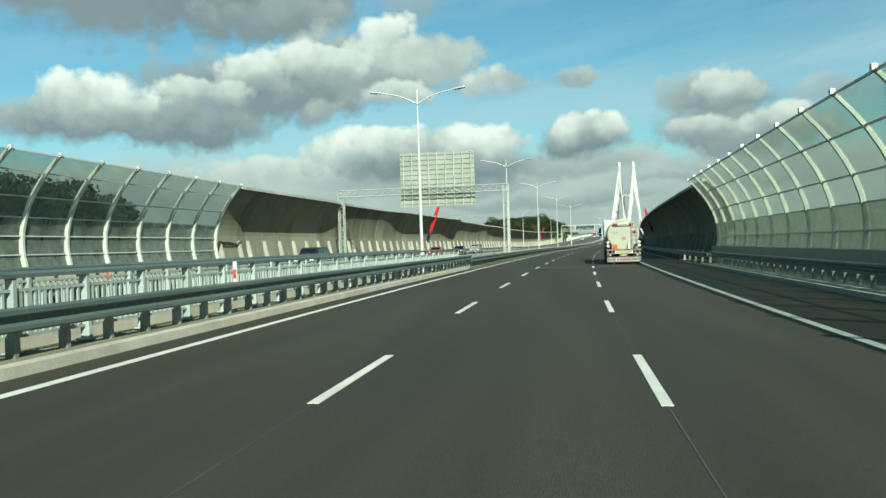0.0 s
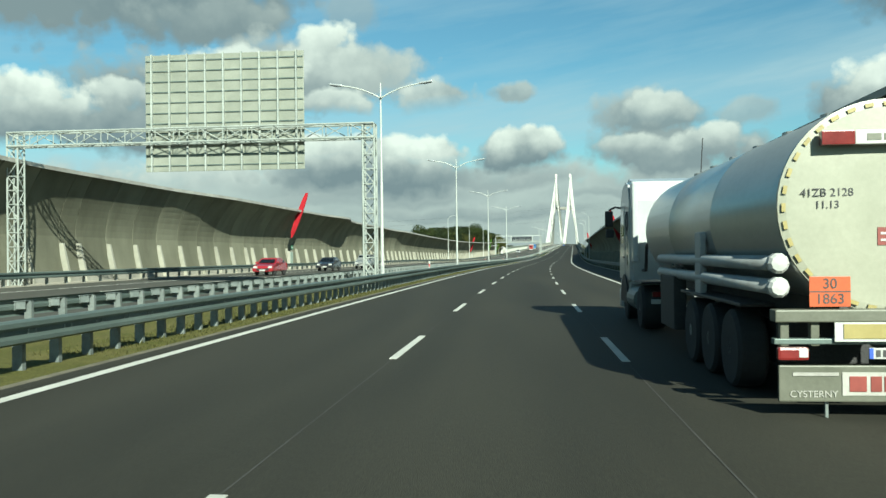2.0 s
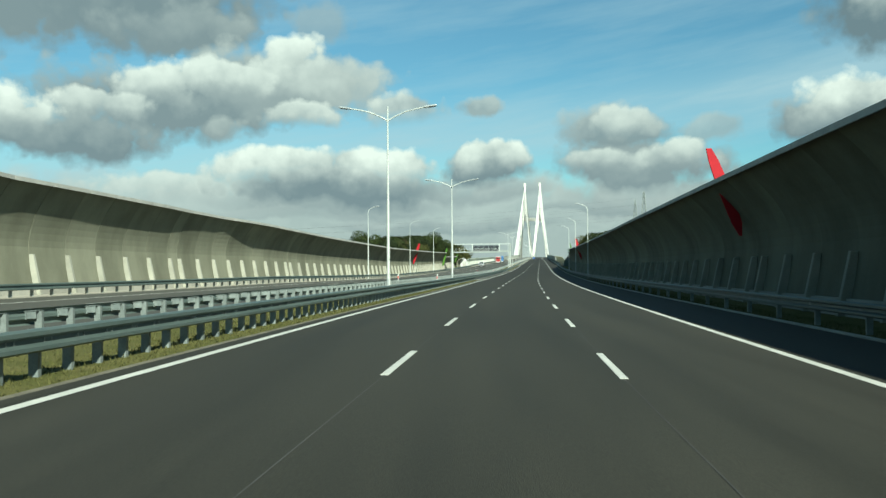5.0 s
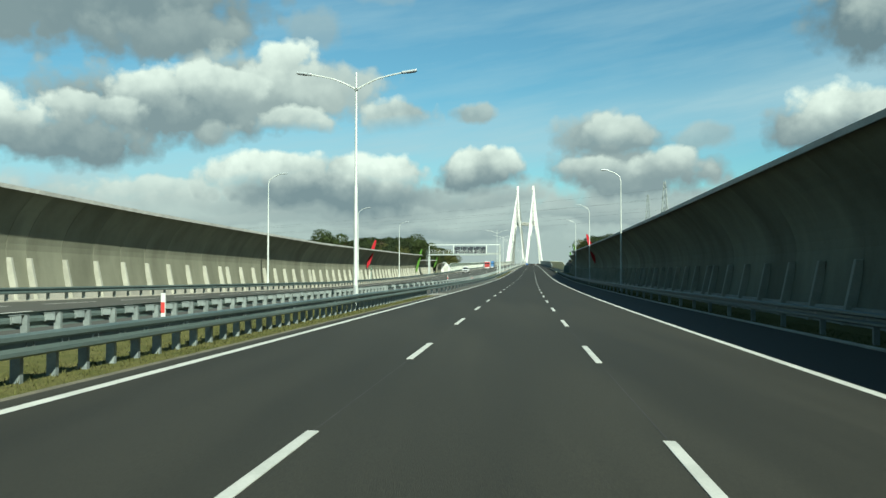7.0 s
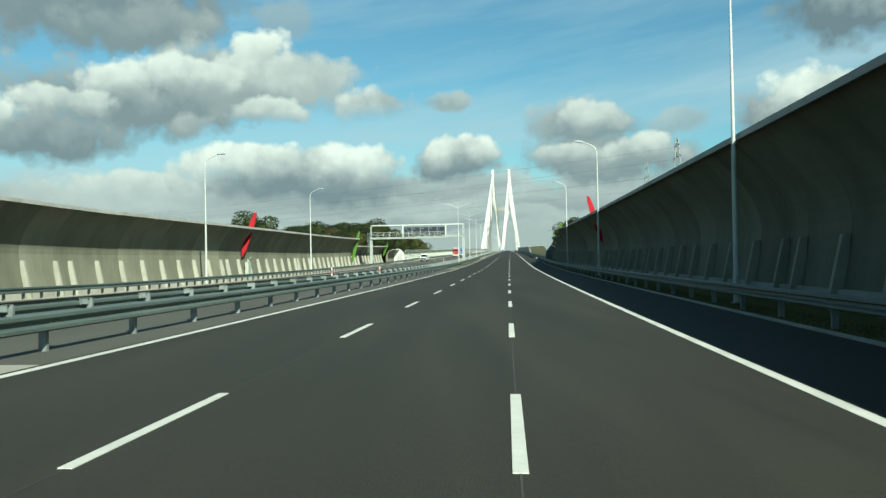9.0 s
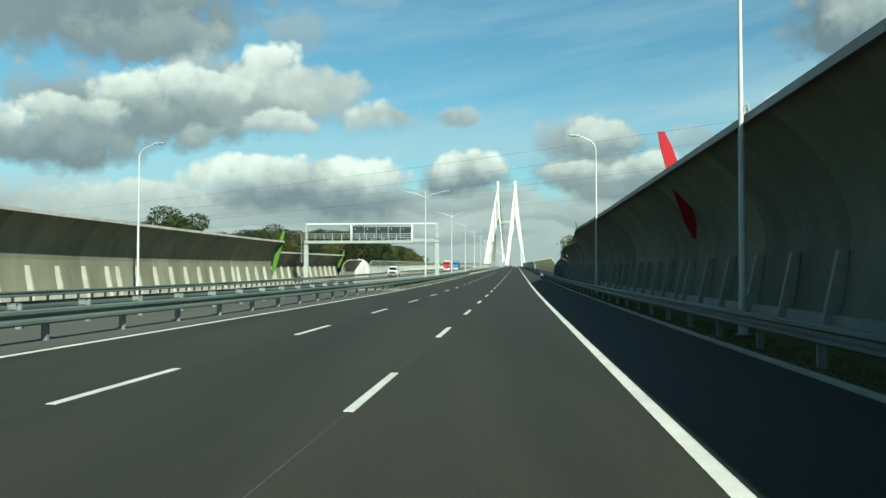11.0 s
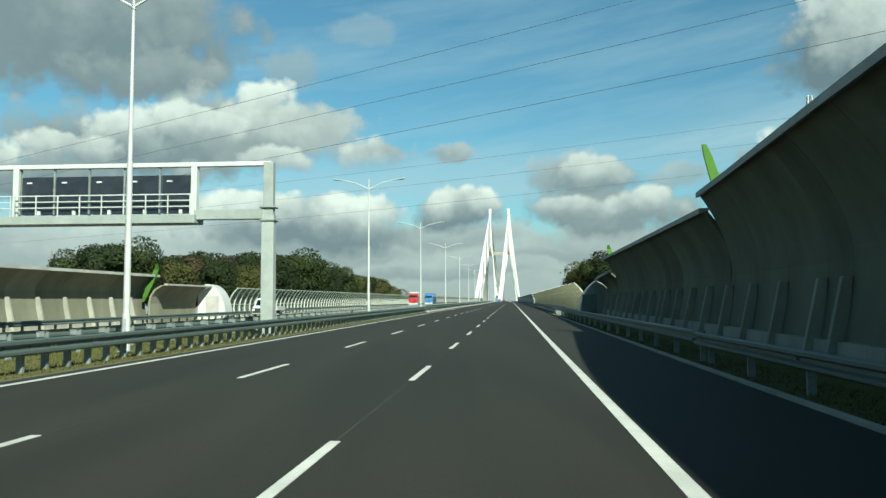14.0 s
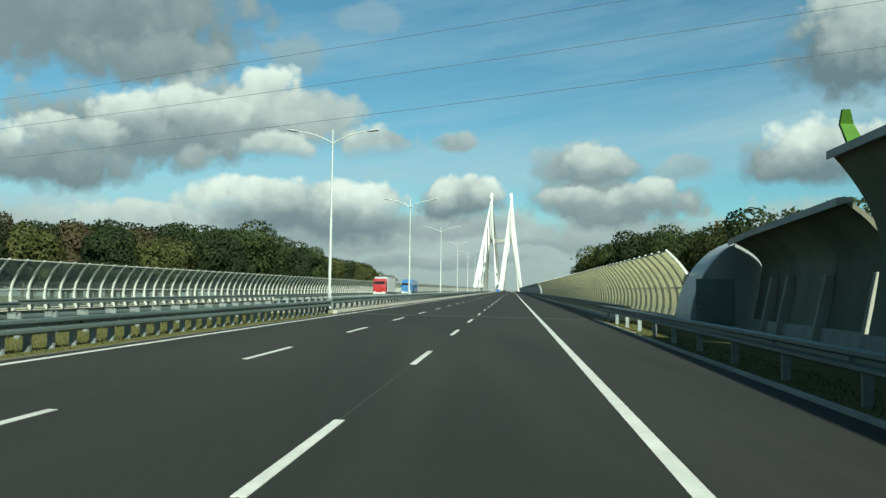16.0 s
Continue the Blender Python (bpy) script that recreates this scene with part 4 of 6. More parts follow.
# ---------- street lamps ----------
def lamp_parts(e, double):
    """A tapered pole; double: two long arms that rise from a joint below its tip, else one short bent arm to the left."""
    tip = 12.15 if double else 11.5
    bm = bmesh.new()
    tube(bm, [(0, 0, -0.1), (0, 0, 0.5), (0, 0, 1.2), (0, 0, 1.22), (0, 0, tip * 0.5), (0, 0, tip * 0.5 + 0.05), (0, 0, tip)], [0.14, 0.14, 0.125, 0.11, 0.088, 0.075, 0.042], 12)
    part("pole", bm, "pole", e, "white painted tapered pole", smooth=False)
    bm = bmesh.new()
    box(bm, (0, 0, 0.02), (0.4, 0.4, 0.04), None, 0.008)
    part("base_plate", bm, "zinc", e)
    bm = bmesh.new()
    box(bm, (0, -0.128, 0.85), (0.11, 0.03, 0.42), None, 0.008)
    part("service_door", bm, "lamp_head", e)
    for side in (-1, 1) if double else (-1,):
        if double:
            pts = [(0, 0, tip - 0.92), (side * 0.5, 0, tip - 0.64), (side * 1.15, 0, tip - 0.36), (side * 1.8, 0, tip - 0.2), (side * 2.45, 0, tip - 0.08)]
            lean_ = 8
        else:
            pts = [(side * 1.35 * math.sin(a) ** 1.6, 0, tip + 1.15 * math.sin(a) ** 0.6) for a in [math.pi / 2 * k / 8 for k in range(9)]]
            lean_ = 3
        bm = bmesh.new()
        tube(bm, pts, [0.05] + [0.04] * (len(pts) - 1), 8)
        part("arm", bm, "pole", e)
        if double:
            bm = bmesh.new()
            tube(bm, [(0, 0, tip - 1.0), (0, 0, tip - 0.84)], 0.075, 10)
            part("joint_collar", bm, "pole", e)
        ex, ez = pts[-1][0], pts[-1][2]
        turn = Matrix.Rotation(-side * radians(lean_), 3, "Y")
        bm = bmesh.new()
        box(bm, (ex + side * 0.33, 0, ez + 0.05), (0.80, 0.27, 0.11), turn, 0.04)
        head = part("lamp_head", bm, "lamp_head", e, "flat grey lamp head")
        bm = bmesh.new()
        box(bm, (ex + side * 0.42, 0, ez - 0.005), (0.46, 0.2, 0.03), turn, 0.01)
        part("lens", bm, "dark_panel", head, "dark glass lens")


DOUBLE = [46.0, 97.5, 139.6, 185.0, 230.6, 416.2, 463.0, 506.2, 551, 596, 641, 686, 731, 776, 821, 866]
first = thing("street_lamp", stand(DOUBLE[0], -7.25, -0.3), "tall white street lamp with two arms in the median", "street lamp", "double street lamps in the median")
lamp_parts(first, True)
for s in DOUBLE[1:] + [911, 956, 1001, 1046]:
    copy_thing(first, stand(s, -6.75 if s < 100 else -6.35, 0.0 if s < BRIDGE_B else 0.1))
single = thing("street_lamp", stand(277.9, 12.2, 0.0), "tall white street lamp with one bent arm beside the noise wall", "street lamp", "single street lamps by the walls")
lamp_parts(single, False)
for s in (326.7, 370.9):
    copy_thing(single, stand(s, 12.2))
for s in (277.9, 326.7, 370.9):
    copy_thing(single, stand(s, -25.7, 0.0, 180))


# ---------- coloured fins on the walls ----------
def fin(s, tip, foot, colour, tilt=0.9, wide=1.0):
    """A blade that pierces the wall; tip and foot are (d, z)."""
    e_m = stand(s, foot[0], foot[1])
    x, h = tip[0] - foot[0], tip[1] - foot[1]
    bm = bmesh.new()
    rows_ = [(0.0, 0.05, 0.12), (0.14, 0.0, 0.55), (0.5, 0.32, 0.72), (0.85, 0.72, 0.55), (1.0, tilt, 0.30)]
    rings_ = []
    for f, y, w in rows_:
        rings_.append([bm.verts.new((x * f + k * w * wide * 0.5, y + o * 0.14, h * f)) for k, o in ((-1, -0.5), (1, -0.5), (1, 0.5), (-1, 0.5))])
    for p, q in zip(rings_, rings_[1:]):
        for k in range(4):
            bm.faces.new((p[k], p[(k + 1) % 4], q[(k + 1) % 4], q[k]))
    bm.faces.new(rings_[0])
    bm.faces.new(rings_[-1][::-1])
    ob = part("wall_fin", bm, colour)
    ob.matrix_basis = e_m
    word = "red" if "red" in colour else "bright green"
    tagged(ob, word + " blade-shaped metal fin fixed through the noise wall", "wall fin", "coloured fins on the walls")


fin(145.0, (-25.0, 9.1), (-26.7, 3.7), "red_fin")
fin(343.4, (-26.0, 7.9), (-27.4, 2.7), "red_fin")
fin(179.2, (12.8, 8.6), (14.3, 3.6), "red_fin")
fin(343.4, (12.9, 8.7), (14.3, 3.4), "red_fin")
fin(421.6, (-27.5, 7.6), (-28.9, 1.3), "green_fin")
fin(427.2, (14.5, 8.7), (15.2, 5.2), "green_fin", 0.9, 0.62)
fin(474.2, (15.5, 7.15), (16.1, 4.6), "green_fin", 0.5, 0.7)
fin(470.3, (-28.5, 5.7), (-29.6, 2.0), "green_fin", 0.4, 0.8)


# ---------- lattice gantry with a large sign seen from behind ----------
def lattice(bm, m, size, length, bay):
    """A square lattice of four chords and zigzag braces along local z."""
    h = size / 2
    corners = [(-h, -h), (h, -h), (h, h), (-h, h)]
    for x, y in corners:
        tube(bm, [m @ Vector((x, y, 0)), m @ Vector((x, y, length))], 0.055, 6)
    n = max(1, round(length / bay))
    for k in range(n):
        z0, z1 = length * k / n, length * (k + 1) / n
        for j in range(4):
            p, q = corners[j], corners[(j + 1) % 4]
            if k % 2:
                p, q = q, p
            tube(bm, [m @ Vector((*p, z0)), m @ Vector((*q, z1))], 0.028, 5)
            tube(bm, [m @ Vector((*corners[j], z1)), m @ Vector((*corners[(j + 1) % 4], z1))], 0.028, 5)


g1 = thing("sign_gantry", stand(91.0, -6.2, 0.0), "galvanised lattice gantry across the opposite carriageway", "gantry")
for x in (0.0, -20.0):
    bm = bmesh.new()
    lattice(bm, Matrix.Translation((x, 0, 0.02 if x else 0.0)), 0.62, 8.7 - 0.1, 0.75)
    box(bm, (x, 0, -0.05), (1.0, 1.0, 0.3))
    part("leg", bm, "gantry", g1)
bm = bmesh.new()
lattice(bm, Matrix.Translation((-20.3, 0, 8.3)) @ Matrix.Rotation(radians(90), 4, "Y"), 0.75, 20.6, 1.4)
part("beam", bm, "gantry", g1)
bm = bmesh.new()
box(bm, (-8.2, 0.62, 9.65), (9.0, 0.05, 6.45), None, 0.015)
sign_ob = part("sign_panel", bm, "sign_back", g1, "back of a large road sign, plain grey-green sheet")
for k in range(9):
    bm = bmesh.new()
    box(bm, (-8.2 - 4.1 + 8.2 * k / 8, 0.50, 9.65), (0.09, 0.14, 6.5))
    part("upright_rib", bm, "gantry", sign_ob)
for k in range(11):
    bm = bmesh.new()
    box(bm, (-8.2, 0.57, 6.75 + 5.8 * k / 10), (8.9, 0.05, 0.06))
    part("cross_rib", bm, "zinc_dark", sign_ob)


# ---------- box gantry with variable signs and walkway ----------
g2 = thing("sign_gantry", stand(431.7, -6.2, 0.0), "grey steel gantry with a walkway and dark message panels", "gantry")


def g2box(name, c, size, material, parent=None, bevel=0.02, label=""):
    bm = bmesh.new()
    box(bm, c, size, None, bevel)
    return part(name, bm, material, parent or g2, label)


g2box("leg", (0, 0, 2.9), (0.62, 0.55, 6.0), "steel_grey")
g2box("leg", (0, 0, 7.2), (0.50, 0.45, 2.75), "steel_grey")
g2box("leg", (-20.3, 0, 2.4), (0.62, 0.55, 5.8), "steel_grey")
g2box("leg", (-20.3, 0, 6.8), (0.30, 0.3, 3.0), "steel_grey")
g2box("beam", (-10.1, 0, 8.52), (20.4, 0.35, 0.22), "pole")
g2box("beam", (-2.0, 0, 5.95), (3.6, 0.5, 0.5), "steel_grey")
deck = g2box("walkway", (-12.1, 0.1, 5.72), (16.9, 1.3, 0.42), "steel_grey", None, 0.02, "steel walkway with a grey skirt")
for k in range(2):
    g2box("flange", (-0.02, 0, 5.62 + 0.66 * k), (0.8, 0.72, 0.07), "zinc")
for x in (-13.25, -3.85):
    g2box("hanger", (x, 0, 7.2), (0.30, 0.4, 2.6), "pole")
for k in range(5):
    x = -12.2 + 1.86 * k
    p = g2box("message_panel", (x, 0.25, 7.05), (1.72, 0.35, 1.95), "dark_panel", None, 0.02, "dark electronic message panel with pale frame")
    g2box("label_plate", (x - 0.45, 0.065, 7.72), (0.28, 0.02, 0.08), "white", p, 0.0)
    g2box("panel_post", (x - 0.93, 0.02, 7.2), (0.09, 0.09, 2.5), "zinc", p, 0.0)
    g2box("lamp_box", (x + 0.3, -0.3, 6.1), (0.16, 0.12, 0.22), "white", p, 0.01)
g2box("panel_post", (-12.2 + 1.86 * 5 - 0.93, 0.02, 7.2), (0.09, 0.09, 2.5), "zinc", None, 0.0)
for k in range(9):
    x = -13.1 + 9.2 * k / 8
    g2box("railing_post", (x, -0.5, 6.45), (0.05, 0.05, 1.05), "pole", deck, 0.0)
for z in (6.35, 6.65, 6.96):
    g2box("railing_bar", (-8.5, -0.5, z), (9.25, 0.05, 0.05), "pole", deck, 0.0)
for k in range(6):
    g2box("railing_post", (-20.2 + 6.9 * k / 5, -0.5, 6.45), (0.05, 0.05, 1.05), "pole", deck, 0.0)
for z in (6.35, 6.65, 6.96):
    g2box("railing_bar", (-16.75, -0.5, z), (7.0, 0.04, 0.04), "pole", deck, 0.0)
g2box("camera_bracket", (-16.2, -0.3, 6.2), (0.12, 0.12, 0.6), "zinc", deck, 0.0)
g2box("camera_box", (-16.2, -0.4, 6.6), (0.2, 0.5, 0.2), "zinc", deck, 0.03)
lad = g2box("ladder", (-21.05, -0.1, 4.75), (0.05, 0.06, 4.4), "zinc", None, 0.0, "caged steel ladder")
g2box("ladder_side", (-20.62, -0.1, 4.75), (0.05, 0.06, 4.4), "zinc", lad, 0.0)
for k in range(13):
    g2box("rung", (-20.83, -0.1, 2.7 + 0.33 * k), (0.42, 0.04, 0.04), "zinc", lad, 0.0)
for k in range(5):
    g2box("hoop", (-20.83, -0.75, 4.4 + 0.6 * k), (0.66, 0.04, 0.05), "zinc", lad, 0.0)


# ---------- low curved wall and service sheds where the walls end ----------
shed = thing("service_shed", stand(484.0, -26.9), "white rounded service shed with a door at the wall's end", "shed")
bm = bmesh.new()
out = [(-1.5, -0.2), (-1.5, 3.2), (-1.1, 3.62), (-0.6, 3.82)] + [(-0.6 + 2.2 * math.sin(math.pi / 2 * k / 10), 0.4 + 3.42 * math.cos(math.pi / 2 * k / 10)) for k in range(1, 11)] + [(1.6, -0.2)]
extrude(bm, out, -2.4, 0.0)
part("body", bm, "white", shed)
bm = bmesh.new()
box(bm, (0.15, -2.43, 1.35), (1.45, 0.05, 2.3), None, 0.01)
d_ob = part("door", bm, "coping", shed, "pale metal door")
bm = bmesh.new()
box(bm, (0.68, -2.48, 1.1), (0.12, 0.06, 0.05))
part("handle", bm, "zinc", d_ob)
bm = bmesh.new()
face = [(1.5, -0.3), (1.55, 1.8), (1.4, 2.5), (1.0, 3.1), (0.4, 3.45), (-0.2, 3.55)]
sweep(bm, [(-27.0 - x, z) for x, z in face] + [(-27.0 - x - 0.2, z + 0.05) for x, z in reversed(face)], 469.4, 481.4, 3)
structure("wall_left_low", bm, "wall", "low concave concrete noise wall before the shed", "noise wall")
bm = bmesh.new()
sweep(bm, [(-26.78, 3.5), (-26.78, 3.66), (-27.1, 3.68), (-27.1, 3.52)], 469.2, 481.5, 3)
structure("coping_left_low", bm, "coping", "pale coping on the low noise wall", "coping")
shed2 = thing("service_shed", stand(488.0, 13.85), "rounded service shed with pale roof and a front greyed for shade by the wall", "shed")


def shed_line(grow):
    arc = [(3.2 - (3.3 + grow) * math.sin(math.pi / 2 * k / 12), 0.2 + (4.1 + grow) * math.cos(math.pi / 2 * k / 12)) for k in range(13)]
    return [(3.4, -0.2)] + [(3.4, arc[0][1])] + arc + [(arc[-1][0], -0.2)]


bm = bmesh.new()
extrude(bm, shed_line(0.02), 0.0, 3.4)
part("roof_shell", bm, "white", shed2, "pale curved roof shell")
# front wall darker than the roof, its shade put into the colour
bm = bmesh.new()
extrude(bm, shed_line(0.0), -0.14, -0.003)
part("front_wall", bm, "shed_front", shed2, "front wall, greyed for the noise wall's shade")
bm = bmesh.new()
box(bm, (0.95, -0.16, 1.2), (1.65, 0.05, 2.3), None, 0.01)
d_ob = part("door", bm, "zinc_dark", shed2, "grey metal door")
bm = bmesh.new()
box(bm, (0.28, -0.21, 1.15), (0.12, 0.06, 0.05))
part("handle", bm, "zinc", d_ob)


bm = bmesh.new()
extrude(bm, [(-0.3, -0.3), (-0.1, 1.9), (-0.2, 4.2), (-0.7, 5.4), (2.2, 5.4), (2.2, -0.3)], 0.0, 0.3)
structure("wall_return", bm, "wall", "short concrete return between two noise walls", "noise wall").matrix_basis = stand(428.45, 15.75)


# ---------- cable-stayed bridge ahead ----------
PY = 1430.0
bridge = thing("cable_stayed_bridge", stand(PY, MID), "white cable-stayed bridge pylon with fans of stays over the road ahead", "bridge")
for sg in (-1, 1):
    bm = bmesh.new()
    rings_ = []
    for z, x, w, l in ((-25, 23.5, 4.2, 6.0), (0, 21.6, 3.8, 5.6), (56, 15.8, 3.4, 5.0), (100, 11.6, 3.2, 4.6), (112, 11.0, 3.0, 4.4)):
        rings_.append([bm.verts.new((sg * x + i * w / 2, j * l / 2, z)) for i, j in ((-1, -1), (1, -1), (1, 1), (-1, 1))])
    for p, q in zip(rings_, rings_[1:]):
        for k in range(4):
            bm.faces.new((p[k], p[(k + 1) % 4], q[(k + 1) % 4], q[k]))
    bm.faces.new(rings_[0])
    bm.faces.new(rings_[-1][::-1])
    part("leg", bm, "pylon", bridge, "tall white concrete pylon leg")
    for edge in (21.4, 1.6):
        for way in (-1, 1):
            for k in range(14):
                bm = bmesh.new()
                tube(bm, [(sg * edge, way * (16 + 15.5 * k), 0.5 - (0.0145 * 16 if way < 0 else 0)), (sg * 11.2, way * 1.5, 66 + 3.2 * k)], 0.42, 5)
                part("stay_cable", bm, "stay", bridge)
bm = bmesh.new()
box(bm, (0, 0, 57), (31, 3.6, 4.6), None, 0.2)
part("crossbeam", bm, "pylon", bridge)


# ---------- power line ----------
def mast(s, d, top):
    e = thing("power_pylon", stand(s, d, -1.0, 90), "grey lattice steel power pylon behind the noise wall", "power pylon", "power pylons")
    h = top + 1.0
    bm = bmesh.new()
    def half(z):
        return 1.9 * (1 - z / h) + 0.22
    levels = [h * (1 - (1 - k / 12) ** 1.25) for k in range(13)]
    for a, b in zip(levels, levels[1:]):
        p, q = half(a), half(b)
        for sx, sy in ((-1, -1), (1, -1), (1, 1), (-1, 1)):
            tube(bm, [(sx * p, sy * p, a), (sx * q, sy * q, b)], 0.07, 4)
        for j in range(4):
            c0, c1 = [((-1, -1), (1, -1), (1, 1), (-1, 1))[x % 4] for x in (j, j + 1)]
            tube(bm, [(c0[0] * p, c0[1] * p, a), (c1[0] * q, c1[1] * q, b)], 0.045, 4)
            tube(bm, [(c1[0] * p, c1[1] * p, a), (c0[0] * q, c0[1] * q, b)], 0.045, 4)
    part("tower", bm, "zinc", e)
    for z, w in ((h * 0.72, 3.6), (h * 0.84, 4.6), (h * 0.93, 3.0)):
        bm = bmesh.new()
        for sx in (-1, 1):
            tube(bm, [(0, 0, z + 0.6), (sx * w, 0, z)], 0.06, 4)
            tube(bm, [(0, 0.3, z - 0.1), (sx * w, 0, z)], 0.06, 4)
        part("crossarm", bm, "zinc", e)


SPAN = ((432.0, 40.0, 26.7, 694.0, -420.0), (502.0, 44.6, 28.3, 646.0, -420.0))
for s0, d0, top, s1, d1 in SPAN:
    mast(s0, d0, top)
    mast(s1, d1, top)
    for f, w in ((0.72, 3.6), (0.84, 4.6), (0.93, 3.0)):
        ends = [at(s, d, -1.0) + Vector((0, 0, (top + 1.0) * f)) for s, d in ((s0 + w, d0), (s1 + w, d1))]
        bm = bmesh.new()
        tube(bm, [ends[0].lerp(ends[1], j / 24) - Vector((0, 0, 4 * 7.9 * (j / 24) * (1 - j / 24))) for j in range(25)], 0.018, 4)
        tagged(part("power_cable", bm, "cable"), "thin dark overhead power cable crossing the motorway", "power cable", "power cables over the road")


# ---------- small marker posts on the median rails ----------
def marker(s, d, z=0.72):
    e = thing("marker_post", stand(s, d, z), "white marker post with red band on the guard rail", "marker post", "marker posts on the rails")
    bm = bmesh.new()
    box(bm, (0, 0, 0.22), (0.10, 0.05, 0.60), None, 0.015)
    part("body", bm, "white", e)
    bm = bmesh.new()
    box(bm, (0, -0.028, 0.22), (0.08, 0.012, 0.22))
    part("band", bm, "red", e, "red reflecting band")


for s, d in ((10.8, -5.25), (10.8, -8.55), (108.3, -5.25), (107.6, -8.55), (204.3, -5.25), (203.6, -8.55), (304.4, -5.25), (304.0, -8.55), (405.2, -5.25), (405.2, -8.55)):
    marker(s, d, 0.72 if s > 50 else 0.88)


# ---------- trees ----------
rng = random.Random(7)


def crown_mesh(name, h, w, seed, n, material):
    """Many small leaf clumps round several lobes, with gaps and a ragged outline."""
    r = random.Random(seed)
    lobes = [(Vector((r.uniform(-0.34, 0.34) * w, r.uniform(-0.34, 0.34) * w, h * r.uniform(0.36, 0.86))), w * r.uniform(0.13, 0.32)) for _ in range(19)]
    lobes.append((Vector((0, 0, h * 0.62)), w * 0.36))
    vs, fs, ns = [], [], []
    for _ in range(n):
        c, rad = r.choice(lobes)
        v_ = Vector((r.gauss(0, 1), r.gauss(0, 1), r.gauss(0, 1))).normalized() * rad * (0.72 + 0.34 * r.random() ** 0.6 + 0.10 * max(0.0, r.gauss(0, 1)))
        v_.z *= 0.8
        p = c + v_
        size = r.uniform(0.11, 0.25) * (w / 9) ** 0.5
        for _k in range(2):
            tilt = (v_.normalized() + Vector((r.gauss(0, 1), r.gauss(0, 1), r.gauss(0, 1))) * 0.46).normalized()
            a = tilt.cross(Vector((r.gauss(0, 1), r.gauss(0, 1), r.gauss(0, 1)))).normalized()
            b = tilt.cross(a)
            i = len(vs)
            vs += [p - a * size, p - b * size * 0.7, p + a * size * 1.2, p + b * size * 0.8]
            fs.append((i, i + 1, i + 2, i + 3))
            out = (v_.normalized() + (p - Vector((0, 0, h * 0.5))).normalized() * 0.8 + tilt * 0.5).normalized()
            ns += [out] * 4
    me = bpy.data.meshes.new(name)
    me.from_pydata(vs, [], fs)
    me.shade_smooth()
    me.normals_split_custom_set_from_vertices(ns)
    me.materials.append(M[material])
    return me


def trunk_mesh(h, w, seed):
    r = random.Random(seed)
    bm = bmesh.new()
    top = Vector((r.uniform(-0.4, 0.4), r.uniform(-0.4, 0.4), h * 0.72))
    tube(bm, [(0, 0, -0.6), (0, 0, 0.4), top * 0.4, top * 0.75, top], [0.032 * h, 0.022 * h, 0.017 * h, 0.011 * h, 0.004 * h], 7)
    for k in range(7):
        f = r.uniform(0.35, 0.8)
        p = top * f
        a = r.uniform(0, 6.28)
        q = p + Vector((math.cos(a) * w * 0.34, math.sin(a) * w * 0.34, h * r.uniform(0.08, 0.2)))
        tube(bm, [p, (p + q) / 2 + Vector((0, 0, 0.3)), q], [0.009 * h, 0.006 * h, 0.002 * h], 5)
    me = mesh_of(bm, "trunk")
    me.materials.append(M["bark"])
    return me


KINDS = []
for k, (h, w, material, word) in enumerate(((14, 10, "leaf_green", "green"), (13, 11, "leaf_olive", "yellowing olive-green"), (15, 11, "leaf_rust", "rust-brown autumn"),
                                            (13, 9, "leaf_dark", "dark green"), (11, 9, "leaf_olive", "yellowing olive-green"), (15, 10, "leaf_dark", "dark green"))):
    t = thing("tree", stand(560 + 9 * k, -84 - 3 * k, -1.0), word + " broadleaf tree in the wood beside the road", "tree", "trees beside the motorway")
    part("trunk", trunk_mesh(h, w, k), "bark", t)
    part("crown", crown_mesh("crown", h, w, 40 + k, 9500, material), material, t)
    KINDS.append(t)


def ground_z(s, d):
    return min(at(s, 0).z, 1.75) - 1.3 if abs(d - MID) > 50 else at(s, d).z - 3.0


def plant(s, d, kind, size):
    m = stand(s, d, 0, rng.uniform(0, 360))
    m.translation.z = ground_z(s, d)
    src = KINDS[kind]
    keep = src.scale.copy()
    ob = copy_thing(src, m)
    ob.scale = (size * rng.uniform(0.9, 1.15), size * rng.uniform(0.9, 1.15), size)
    src.scale = keep


for t in KINDS:
    t.location.z = ground_z(600, -84)
for k in range(150):
    s = 500 + 440 * (k / 150) + rng.uniform(-4, 4)
    d = -66 - 14 * rng.random() - (k % 3) * 9
    if s < 392 - 2.15 * d:
        continue
    plant(s, d, rng.choice((0, 1, 0, 2, 1, 3, 4, 5, 3)), rng.uniform(0.88, 1.08) * float(np.interp(s, (500, 540, 570, 620, 700, 820, 940), (1.12, 1.12, 1.08, 1.25, 1.6, 1.5, 1.4))))
for k in range(30):
    plant(930 + 14 * k + rng.uniform(-5, 5), -80 - 25 * rng.random(), rng.choice((3, 5, 0)), rng.uniform(0.8, 1.0))
for k in range(3, 46):
    s = 520 + 9.5 * k + rng.uniform(-4, 4)
    plant(s, 40 + 10 * rng.random() + k * 0.1, rng.choice((0, 1, 3, 5, 1)), rng.uniform(0.9, 1.1) * float(np.interp(s, (520, 620, 720, 960), (1.0, 1.25, 1.7, 1.9))))
